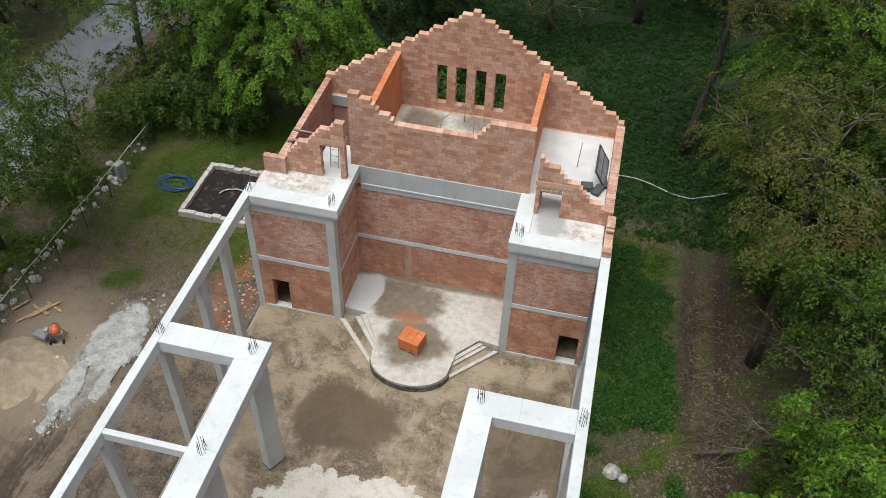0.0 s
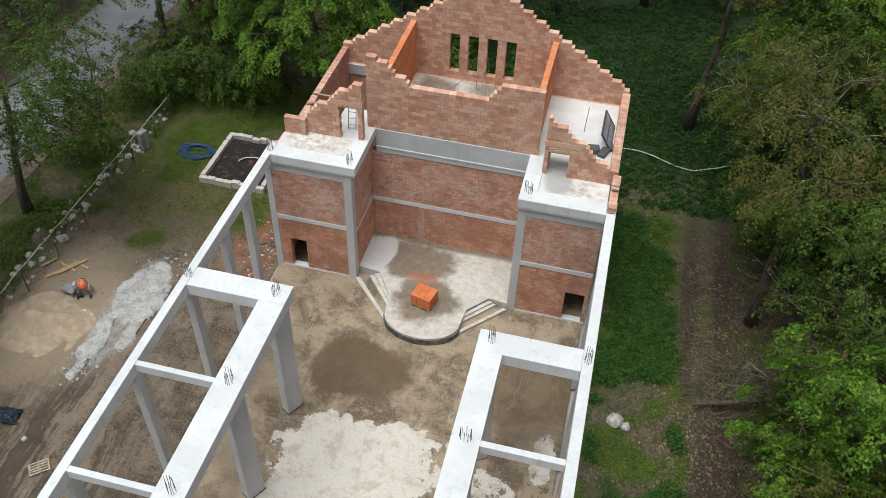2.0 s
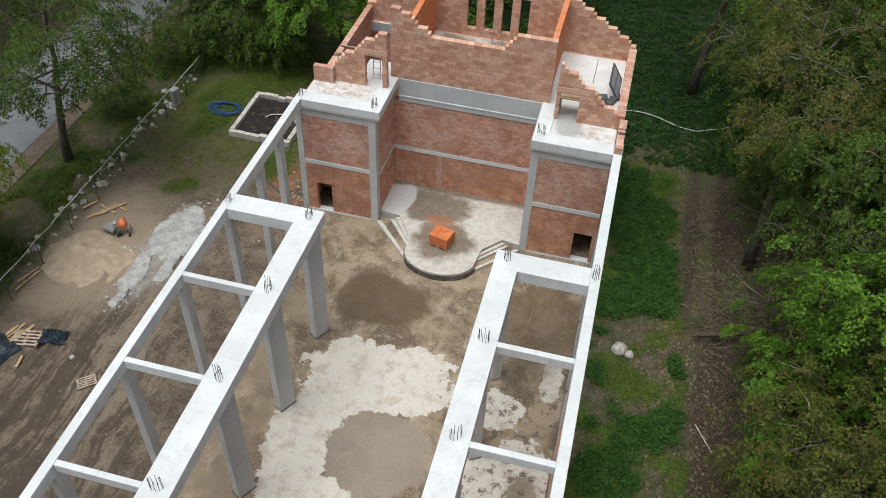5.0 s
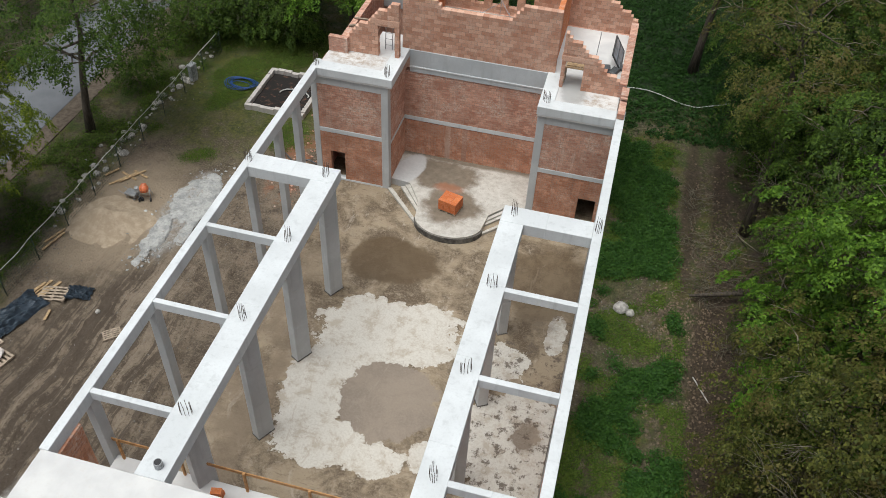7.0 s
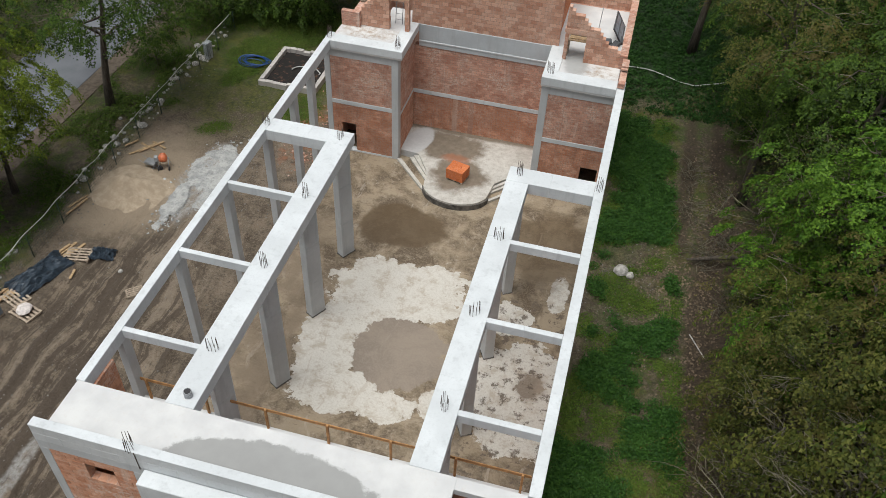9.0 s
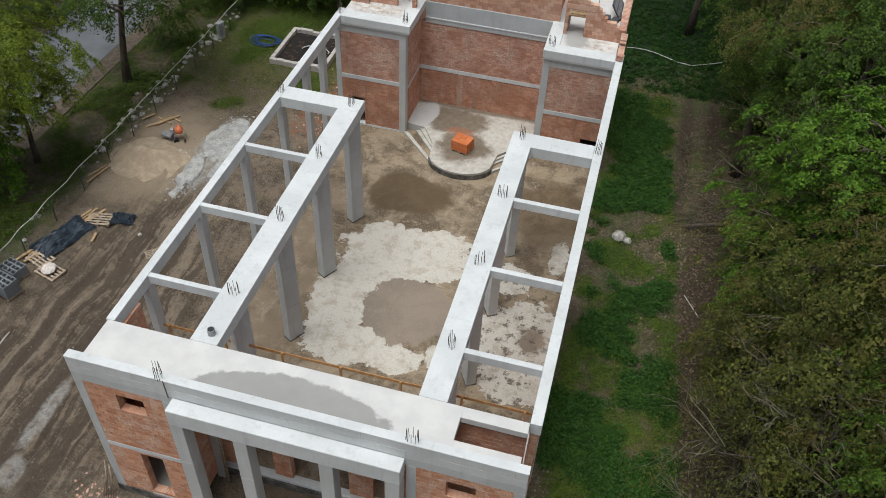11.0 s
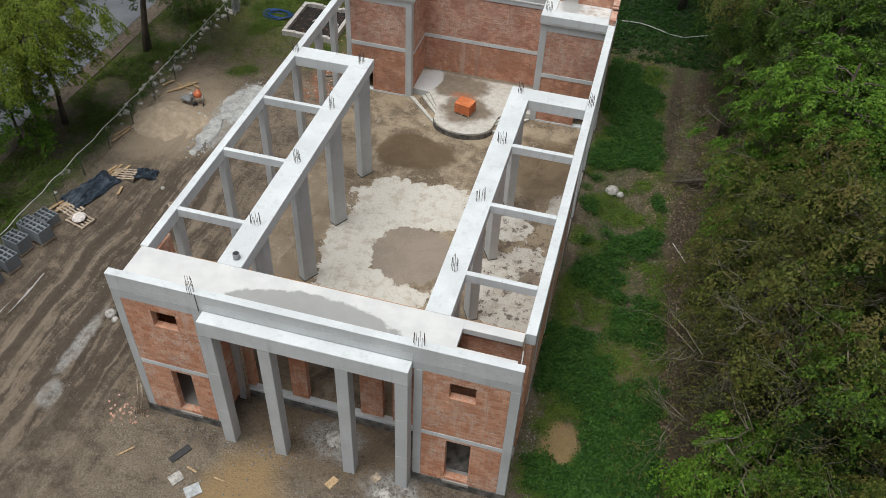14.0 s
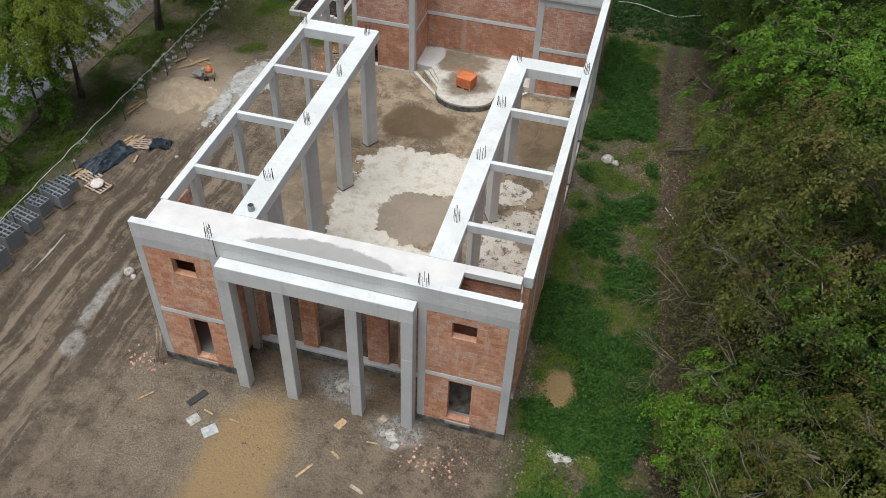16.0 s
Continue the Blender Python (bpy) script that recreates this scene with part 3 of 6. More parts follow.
WIN = tuple((a, a + 0.46, 7.02, 9.05) for a in (-7.05, -6.18, -5.31, -4.44))
w = wall_thing("wall_gable", "tall fresh clay block gable with stepped edges and four slits")
lay(w, "x", -12.25, 1.35, 31.2, 31.5, 6.66, 11.95, M_BRICK, top=gable_top, holes=WIN, seed=54, ragged=0.003, bl=0.31, bh=0.196)
structure("room_slab", box(-10.95, -9.18, 25.33, 27.6, 6.3, 6.652, 0.012), M_SLABTOP, "pale concrete landing behind the attic doorway", "slab")
structure("attic_slab", box(-9.18, -2.28, 26.74, 31.12, 6.3, 6.655, 0.01), M_STAGE, "pale concrete attic floor with damp stains", "slab")
structure("wall_back", box(-12.27, 1.42, 31.12, 31.5, -0.6, 6.66, 0.02), M_BRICK_OLD, "weathered back wall below the gable", "wall")
structure("wall_room_side", box(-12.27, -11.98, 25.4, 31.1, -0.6, 6.66, 0.02), M_BRICK_OLD, "weathered clay block side wall", "wall")
structure("wall_room_side", box(-13.2, -12.9, 23.85, 25.6, -0.6, 6.2, 0.02), M_BRICK_OLD, "weathered clay block side wall", "wall")
structure("wall_room_side", box(-12.9, -12.27, 25.3, 25.6, -0.6, 6.2, 0.02), M_BRICK_OLD, "weathered clay block side wall", "wall")
structure("gable_beam", box(-11.98, -9.0, 31.04, 31.12, 6.1, 6.64, 0.01), M_RING, "blue-grey ring beam inside the gable", "beam")
structure("wall_room_side", box(1.1, 1.42, 24.3, 31.1, -0.6, 6.2, 0.02), M_BRICK_OLD, "weathered clay block side wall", "wall")
# side eaves walls
w = wall_thing("wall_eaves", "low weathered brick eaves wall capped with mortar")
lay(w, "y", 25.3, 31.2, -12.27, -11.98, 6.66, 7.46, M_BRICK_OLD, bl=0.14, bh=0.09, gap=0.022, limit=110, seed=61)
w = wall_thing("wall_eaves", "low weathered brick eaves wall capped with mortar")
lay(w, "y", 25.3, 31.2, 1.06, 1.42, 6.66, 7.4, M_BRICK_OLD, bl=0.14, bh=0.09, gap=0.022, limit=110, seed=62)
w = wall_thing("wall_eaves", "short broken brick stub on the slab")
lay(w, "y", 23.5, 25.3, 1.24, 1.56, 6.72, 7.3, M_BRICK_OLD, bl=0.25, bh=0.09, seed=63, top=lambda u: 7.35 if u > 24.6 else 7.0)
w = wall_thing("wall_eaves", "short broken brick stub on the slab")
lay(w, "x", -12.85, -11.9, 25.05, 25.3, 6.66, 7.46, M_BRICK_OLD, bl=0.25, bh=0.09, seed=64)


def left_step(u):
    return 7.46 + max(0.0, u + 12.0) * 1.05 if u < -10.9 else min(9.75, 8.62 + (u + 10.9) * 0.72)


w = wall_thing("wall_room_gable", "stepped fresh clay block wall with a doorway")
lay(w, "x", -12.2, -9.4, 25.32, 25.6, 6.66, 9.9, M_BRICK, top=left_step, holes=((-10.42, -9.62, 6.6, 8.35),), seed=65)
structure("lintel", box(-10.8, -9.38, 25.31, 25.61, 8.36, 8.6, 0.01), M_BRICK, "clay lintel over the attic doorway", "lintel")
w = wall_thing("wall_room_gable", "stepped fresh clay block wall with a doorway")
lay(w, "x", -1.66, 1.2, 25.32, 25.6, 6.66, 9.6, M_BRICK, top=lambda u: 9.55 - (u + 1.6) * 0.79, holes=((-1.48, -0.64, 6.6, 8.1),), seed=66)
structure("lintel", box(-1.7, -0.2, 25.31, 25.61, 8.12, 8.35, 0.01), M_BRICK, "clay lintel over the attic doorway", "lintel")

# ---- altar platform with its steps ----


def prism(pts, z0, z1, bevel=0.015):
    bm = bmesh.new()
    vs = [bm.verts.new((x, y, z0)) for x, y in pts]
    f = bm.faces.new(vs)
    if f.normal.z < 0:
        f.normal_flip()
    bm.normal_update()
    r = bmesh.ops.extrude_face_region(bm, geom=[f])
    bmesh.ops.translate(bm, verts=[v for v in r["geom"] if isinstance(v, bmesh.types.BMVert)], vec=(0, 0, z1 - z0))
    bmesh.ops.recalc_face_normals(bm, faces=bm.faces)
    return bm


ARC = [(-5.72 + 1.72 * math.cos(a), 21.68 + 1.25 * math.sin(a)) for a in [radians(195 + 150 * i / 16) for i in range(17)]]
STAGE = [(-9.4, 26.4), (-9.4, 23.95), (-8.35, 23.85), (-7.55, 22.55)] + ARC + [(-3.92, 22.6), (-3.1, 23.55), (-2.22, 23.45), (-2.22, 26.4)]
alt = thing("altar_platform", "raised pale concrete altar platform with a rounded front", "platform", (0, 0, 0), "", "structure")
part("platform_top", prism(STAGE, 0.0, 0.4), M_STAGE, alt)
RIM = [(-5.72 + 1.78 * math.cos(a), 21.68 + 1.28 * math.sin(a)) for a in [radians(190 + 160 * i / 16) for i in range(17)]]
part("dark_riser", prism(RIM, 0.0, 0.31), M_BITUMEN, alt, "dark strip round the rounded front")
for side, (pa, pb, pc, pd) in (("left", ((-9.45, 23.45), (-7.4, 21.3), (-7.45, 22.5), (-8.35, 23.85))), ("right", ((-2.2, 23.35), (-4.05, 21.35), (-3.95, 22.5), (-3.1, 23.5)))):
    for k, (f0, f1, h) in enumerate(((0.0, 0.2, 0.13), (0.2, 0.58, 0.08), (0.58, 0.78, 0.2), (0.78, 1.0, 0.3))):
        q = [tuple(Vector(pa).lerp(Vector(pd), f0)), tuple(Vector(pb).lerp(Vector(pc), f0)), tuple(Vector(pb).lerp(Vector(pc), f1)), tuple(Vector(pa).lerp(Vector(pd), f1))]
        part("step", prism(q, 0.0, h), M_FLOOR if k == 1 else M_STAGE, alt, "muddy wet tread" if k == 1 else "")

# ---- ground ----
def ground_material():
    n = Nodes("site_soil", 0.95)
    fine = n.noise(7.0, 8.0, 0.72)
    mid = n.noise(0.9, 6.0, 0.65)
    pebb = n.ramp(n.voronoi(5.0), 0.04, 0.13, 1.0, 0.0)
    soil = n.mix(n.ramp(mid, 0.38, 0.64), (0.12, 0.091, 0.063), (0.265, 0.207, 0.15))
    soil = n.mix(n.ramp(n.noise(9.5, 7.0, 0.8), 0.49, 0.6, 0.0, 0.65), soil, (0.31, 0.252, 0.192))
    soil = n.mix(n.ramp(n.noise(12.5, 6.0, 0.8), 0.53, 0.63, 0.0, 0.75), soil, (0.05, 0.037, 0.027))
    soil = n.mix(n.ramp(n.noise(2.2, 7.0, 0.7), 0.52, 0.68, 0.0, 0.75), soil, (0.062, 0.045, 0.032))
    c = n.mix(n.math("MULTIPLY", pebb, n.ramp(n.noise(1.3, 4.0), 0.5, 0.7, 0.0, 0.7)), soil, (0.42, 0.4, 0.37))
    # wheel tracks on the yard
    tr = n.noise(1.0, 5.0, 0.6, vec=n.vmath("MULTIPLY", n.vmath("ADD", n.pos, n.vmath("MULTIPLY", n.noise(0.25, 3.0, out="Color"), (1.6, 0, 0))), (1.9, 0.055, 1.0)))
    tr = n.math("ADD", n.math("MULTIPLY", tr, 0.74), n.math("MULTIPLY", n.noise(1.7, 8.0, 0.72), 0.26))
    yard = n.blob(-18.2, 4.0, 4.2, 13.0, 0.3, 0.15, 0.3)
    c = n.mix(n.math("MULTIPLY", yard, n.ramp(tr, 0.49, 0.535, 0.0, 0.85)), c, n.mix(fine, (0.055, 0.041, 0.029), (0.12, 0.09, 0.065)))
    c = n.mix(n.math("MULTIPLY", yard, n.ramp(tr, 0.475, 0.42, 0.0, 0.6)), c, n.mix(fine, (0.27, 0.215, 0.16), (0.38, 0.31, 0.235)))
    # trampled dry straw and dust before the front
    straw = n.mix(n.ramp(n.noise(15.0, 7.0, 0.8), 0.4, 0.62), (0.17, 0.134, 0.093), (0.38, 0.32, 0.24))
    c = n.mix(n.math("MULTIPLY", n.blob(-10.5, -3.6, 6.5, 3.2, 0.4, 0.25, 0.6), n.ramp(n.noise(1.2, 6.0, 0.7), 0.36, 0.6, 0.1, 0.85)), c, straw)
    c = n.mix(n.math("MULTIPLY", n.blob(-5.9, 0.0, 3.6, 1.3, 0.4, 0.25, 0.6), n.ramp(n.noise(1.6, 6.0, 0.7), 0.38, 0.6, 0.1, 0.75)), c, n.mix(fine, (0.30, 0.215, 0.125), (0.19, 0.14, 0.09)))
    # sand, clay, rubble dust
    sand = n.mix(fine, (0.42, 0.335, 0.245), (0.34, 0.265, 0.185))
    c = n.mix(n.math("MULTIPLY", n.blob(-22.3, 18.2, 3.9, 4.2, 0.4, 0.22, 0.6), 0.95), c, sand)
    clay = n.mix(fine, (0.46, 0.31, 0.15), (0.35, 0.23, 0.11))
    c = n.mix(n.math("MULTIPLY", n.blob(-8.0, -5.0, 1.7, 4.2, 0.3, 0.2, 0.5), 0.85), c, clay)
    grey = n.mix(n.ramp(fine, 0.35, 0.7), (0.48, 0.47, 0.45), (0.3, 0.28, 0.26))
    for q in ((-19.0, 19.0, 1.0, 3.2, 0.25, 0.3, 0.9, 0), (-5.4, 0.2, 1.2, 0.9, 0.3, 0.4, 0.9), (-2.6, -1.3, 1.0, 0.8, 0.3, 0.4, 0.9), (3.7, -0.5, 1.2, 0.5, 0.2, 0.4, 0.9, 25), (-17.7, 1.6, 0.32, 1.9, 0.3, 0.5, 0.9, 0), (-17.4, -1.1, 0.4, 0.6, 0.3, 0.5, 0.9), (3.2, 18.9, 0.9, 0.4, 0.2, 0.3, 0.9, 15)):
        c = n.mix(n.math("MULTIPLY", n.blob(*q), n.ramp(n.noise(2.5, 6.0, 0.7), 0.33, 0.58, 0.25, 0.9)), c, grey)
    c = n.mix(n.math("MULTIPLY", n.blob(-15.0, 25.0, 1.2, 3.2, 0.3, 0.4, 0.9), n.ramp(n.noise(1.5, 6.0), 0.4, 0.6, 0.0, 0.8)), c, (0.33, 0.13, 0.065))
    # grass
    g1 = n.mix(n.ramp(n.noise(9.0, 8.0, 0.75), 0.35, 0.7), (0.034, 0.068, 0.011), (0.12, 0.155, 0.028))
    g1 = n.mix(n.ramp(n.noise(0.6, 6.0, 0.65), 0.46, 0.6, 0.0, 0.75), g1, (0.14, 0.13, 0.022))
    g1 = n.mix(n.ramp(n.noise(13.0, 7.0, 0.8), 0.5, 0.62, 0.0, 0.7), g1, (0.02, 0.034, 0.008))
    g1 = n.mix(n.ramp(n.noise(2.4, 8.0, 0.75), 0.55, 0.66, 0.0, 0.6), g1, (0.13, 0.1, 0.062))
    back = n.ramp(n.math("ADD", n.vmath("DOT_PRODUCT", n.pos, (-0.25, 1.0, 0)), n.math("MULTIPLY", mid, 9.0)), 33.0, 39.0)
    c = n.mix(n.math("MULTIPLY", back, n.ramp(n.noise(1.1, 7.0, 0.7), 0.3, 0.55, 0.35, 1.0)), c, g1)
    moss = n.mix(n.ramp(n.noise(6.0, 7.0, 0.75), 0.38, 0.64), (0.035, 0.05, 0.009), (0.125, 0.125, 0.022))
    c = n.mix(n.math("MULTIPLY", n.blob(-19.8, 31.0, 4.8, 7.5, 0.35, 0.25, 0.4), n.ramp(n.noise(0.9, 7.0, 0.72), 0.36, 0.56, 0.1, 0.9)), c, moss)
    right = n.ramp(n.math("ADD", n.vmath("DOT_PRODUCT", n.pos, (1.0, 0, 0)), n.math("MULTIPLY", mid, 3.0)), 2.9, 3.8)
    gap = n.math("SUBTRACT", 1.0, n.math("MULTIPLY", n.blob(3.4, 17.5, 1.9, 3.8, 0.3, 0.35, 0.5), 0.45))
    c = n.mix(n.math("MULTIPLY", right, 0.8), c, n.mix(n.ramp(n.noise(6.0, 8.0, 0.82), 0.44, 0.6), (0.05, 0.038, 0.024), (0.20, 0.155, 0.108)))
    c = n.mix(n.math("MULTIPLY", n.math("MULTIPLY", right, gap), n.ramp(n.noise(1.3, 8.0, 0.75), 0.4, 0.58, 0.05, 0.85)), c, g1)
    left = n.ramp(n.math("ADD", n.vmath("DOT_PRODUCT", n.pos, (-1.0, 0, 0)), n.math("MULTIPLY", mid, 3.0)), 24.8, 26.4)
    under = n.mix(n.ramp(n.noise(4.0, 8.0, 0.78), 0.4, 0.64), (0.075, 0.058, 0.04), (0.23, 0.18, 0.125))
    c = n.mix(n.math("MULTIPLY", left, 0.8), c, under)
    c = n.mix(n.math("MULTIPLY", left, n.ramp(n.noise(1.0, 7.0, 0.7), 0.42, 0.62, 0.1, 0.9)), c, g1)
    # forest floor and the muddy ride
    litter = n.mix(n.ramp(n.noise(3.0, 8.0, 0.75), 0.35, 0.7), (0.06, 0.045, 0.03), (0.15, 0.11, 0.075))
    forest = n.ramp(n.math("ADD", n.vmath("DOT_PRODUCT", n.pos, (1.0, 0.03, 0)), n.math("MULTIPLY", mid, 2.0)), 8.2, 9.6)
    c = n.mix(forest, c, n.mix(n.ramp(n.noise(0.5, 5.0), 0.45, 0.62), litter, g1))
    # near-black green behind the gable: canopy shade painted into the ground colour
    canopy_shade = n.mix(n.ramp(n.noise(5.0, 8.0, 0.75), 0.35, 0.65), (0.008, 0.02, 0.005), (0.022, 0.05, 0.01))
    c = n.mix(n.math("MULTIPLY", n.blob(0.0, 51.0, 16.0, 16.5, 0.15, 0.1, 0.4), n.ramp(n.noise(0.6, 6.0, 0.7), 0.3, 0.45, 0.6, 1.0)), c, canopy_shade)
    c = n.mix(n.math("MULTIPLY", n.blob(3.2, 2.6, 0.85, 1.25, 0.35, 0.6, 0.9), 0.75), c, clay)
    mud = n.mix(n.ramp(fine, 0.35, 0.75), (0.048, 0.033, 0.021), (0.125, 0.088, 0.057))
    c = n.mix(n.math("MULTIPLY", n.blob(8.55, 4.0, 1.6, 18.0, 0.12, 0.08, 0.5, 4.4), 0.95), c, mud)
    for x in (5.95, 7.45):
        c = n.mix(n.math("MULTIPLY", n.blob(x, 27.0, 0.42, 7.0, 0.35, 0.25, 0.5), 0.85), c, mud)
    n.bump(n.math("ADD", n.math("ADD", n.math("MULTIPLY", n.noise(7.5, 8.0, 0.78), 1.9), n.math("MULTIPLY", tr, n.math("MULTIPLY", yard, 2.0))), n.math("MULTIPLY", n.noise(1.8, 6.0, 0.65), 2.2)), 1.0, 0.09)
    return n.done(c)


def ground_height(x, y):
    h = GROUND + 0.06 * noise.noise((x * 0.5, y * 0.5, 0)) + 0.035 * noise.noise((x * 1.7, y * 1.7, 3))
    # ruts on the yard and the ride
    if -22 < x < -14.3 and y < 17:
        h += 0.19 * noise.noise((x * 1.9, y * 0.06, 7)) + 0.09 * noise.noise((x * 3.2, y * 0.25, 9)) + 0.04 * noise.noise((x * 3, y * 2, 19))
    if 5.2 < x < 10.4:
        h += 0.09 * noise.noise((x * 1.9, y * 0.15, 5))
    if x > 10:
        h += min(1.0, (x - 10) * 0.02)
    return h


M_SOIL = ground_material()


def ground_mesh():
    xs = sorted(set([-900, -300, -120, -60, -45] + [round(-38 + 0.36 * i, 3) for i in range(151)] + [round(-23.9 + 0.17 * i, 3) for i in range(62)] + [round(5 + 0.17 * i, 3) for i in range(26)] + [20, 28, 40, 60, 120, 300, 900]))
    ys = sorted(set([-900, -300, -100, -50, -25] + [round(-14 + 0.36 * i, 3) for i in range(171)] + [54, 60, 72, 90, 130, 300, 900]))
    vs, fs = [], []
    for y in ys:
        for x in xs:
            inside = -13.2 < x < 1.5 and 1.7 < y < 31.3
            vs.append((x, y, -0.75 if inside else ground_height(x, y)))
    w = len(xs)
    for j in range(len(ys) - 1):
        for i in range(w - 1):
            a = j * w + i
            fs.append((a, a + 1, a + w + 1, a + w))
    me = bpy.data.meshes.new("ground")
    me.from_pydata(vs, [], fs)
    me.polygons.foreach_set("use_smooth", [True] * len(fs))
    me.materials.append(M_SOIL)
    return me


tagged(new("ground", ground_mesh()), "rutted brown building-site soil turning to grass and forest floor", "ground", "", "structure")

rn = Nodes("worn_asphalt", 0.8)
rc = rn.mix(rn.ramp(rn.noise(0.5, 5.0), 0.35, 0.65), (0.115, 0.125, 0.14), (0.16, 0.172, 0.19))
rc = rn.mix(rn.ramp(rn.noise(40.0, 4.0), 0.4, 0.7, 0.0, 0.4), rc, (0.2, 0.2, 0.2))
rn.bump(rn.noise(60.0, 3.0), 0.3, 0.01)
M_ROAD = rn.done(rc)
bm = bmesh.new()
add_box(bm, -34.6, -29.6, -60, 120, GROUND - 0.2, GROUND + 0.07, 0.02)
structure("road", bm, M_ROAD, "narrow grey asphalt road behind the trees", "road")
vn = Nodes("sandy_verge", 0.95)
M_VERGE = vn.done(vn.mix(vn.ramp(vn.noise(3.0, 7.0, 0.7), 0.35, 0.7), (0.15, 0.12, 0.092), (0.075, 0.057, 0.04)))
bm = bmesh.new()
add_box(bm, -29.6, -28.5, -60, 120, GROUND - 0.2, GROUND + 0.055, 0.02)
structure("verge", bm, M_VERGE, "bare sandy strip along the road edge", "verge")


# ---- foliage ----
def leaf_material(name, lo, hi, old=None):
    n = Nodes(name, 0.55)
    r = n.geo.outputs["Random Per Island"]
    c = n.mix(n.math("POWER", r, 1.6), lo, hi)
    per = n.t.nodes.new("ShaderNodeObjectInfo").outputs["Random"]
    c = n.mix(n.ramp(per, 0.3, 1.0, 0.0, 0.25), c, tuple(v * 0.6 for v in lo))
    c = n.mix(n.ramp(n.noise(1.3, 3.0), 0.5, 0.66, 0.0, 0.4), c, hi)
    if old:
        c = n.mix(n.ramp(n.noise(0.7, 3.0), 0.5, 0.65, 0.0, 0.8), c, old)
    n.done(c)
    n.b.inputs["Specular IOR Level"].default_value = 0.15
    tl = n.t.nodes.new("ShaderNodeBsdfTranslucent")
    n.put(n.mix(0.5, c, hi), tl.inputs["Color"])
    mx = n.t.nodes.new("ShaderNodeMixShader")
    mx.inputs["Fac"].default_value = 0.14
    n.t.links.new(n.b.outputs["BSDF"], mx.inputs[1])
    n.t.links.new(tl.outputs["BSDF"], mx.inputs[2])
    n.t.links.new(mx.outputs["Shader"], n.t.nodes["Material Output"].inputs["Surface"])
    return n.mat


L_BRIGHT = leaf_material("maple_leaves", (0.03, 0.08, 0.007), (0.15, 0.275, 0.027))
L_YELLOW = leaf_material("fresh_linden_leaves", (0.045, 0.075, 0.007), (0.18, 0.23, 0.022))
L_MID = leaf_material("beech_leaves", (0.016, 0.038, 0.005), (0.088, 0.15, 0.018))
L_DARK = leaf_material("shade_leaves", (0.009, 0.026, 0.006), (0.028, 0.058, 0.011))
L_OLIVE = leaf_material("young_oak_leaves", (0.024, 0.038, 0.006), (0.125, 0.132, 0.026), (0.11, 0.088, 0.028))
# herb green lowered so its colour carries the shade under the canopy
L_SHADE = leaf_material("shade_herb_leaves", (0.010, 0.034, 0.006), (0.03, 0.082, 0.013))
L_NETTLE = leaf_material("nettle_leaves", (0.02, 0.064, 0.012), (0.066, 0.15, 0.024))
L_GRASS = leaf_material("grass_tufts", (0.045, 0.088, 0.013), (0.13, 0.18, 0.03))
bn = Nodes("bark", 0.95)
bv = bn.noise(1.0, 6.0, 0.65, vec=bn.vmath("MULTIPLY", bn.pos, (9.0, 9.0, 1.2)))
bn.bump(bv, 0.8, 0.05)
M_BARK = bn.done(bn.mix(bn.ramp(bv, 0.35, 0.7), (0.045, 0.036, 0.028), (0.13, 0.108, 0.085)))
M_TWIG = plain("bare_twigs", (0.155, 0.138, 0.098), 0.9, 0, 0.4, 3)


def leaf_mesh(name, centres, normals, size, material, rng, ratio=0.75):
    """One small pointed leaf at each centre."""
    n = len(centres)
    nrm = normals / np.linalg.norm(normals, axis=1, keepdims=True)
    ax = np.cross(nrm, rng.normal(size=(n, 3)))
    ax /= np.linalg.norm(ax, axis=1, keepdims=True)
    bx = np.cross(nrm, ax)
    s = (size * rng.uniform(0.65, 1.35, n))[:, None]
    v = np.empty((n, 3, 3))
    v[:, 0] = centres + ax * s * 0.6 - nrm * s * 0.14
    v[:, 1] = centres - ax * s * 0.4 + bx * s * 0.5 * ratio
    v[:, 2] = centres - ax * s * 0.4 - bx * s * 0.5 * ratio
    me = bpy.data.meshes.new(name)
    me.vertices.add(n * 3)
    me.vertices.foreach_set("co", v.ravel())
    me.loops.add(n * 3)
    me.loops.foreach_set("vertex_index", np.arange(n * 3, dtype=np.int32))
    me.polygons.add(n)
    me.polygons.foreach_set("loop_start", np.arange(0, n * 3, 3, dtype=np.int32))
    me.update(calc_edges=True)
    me.materials.append(material)
    return me


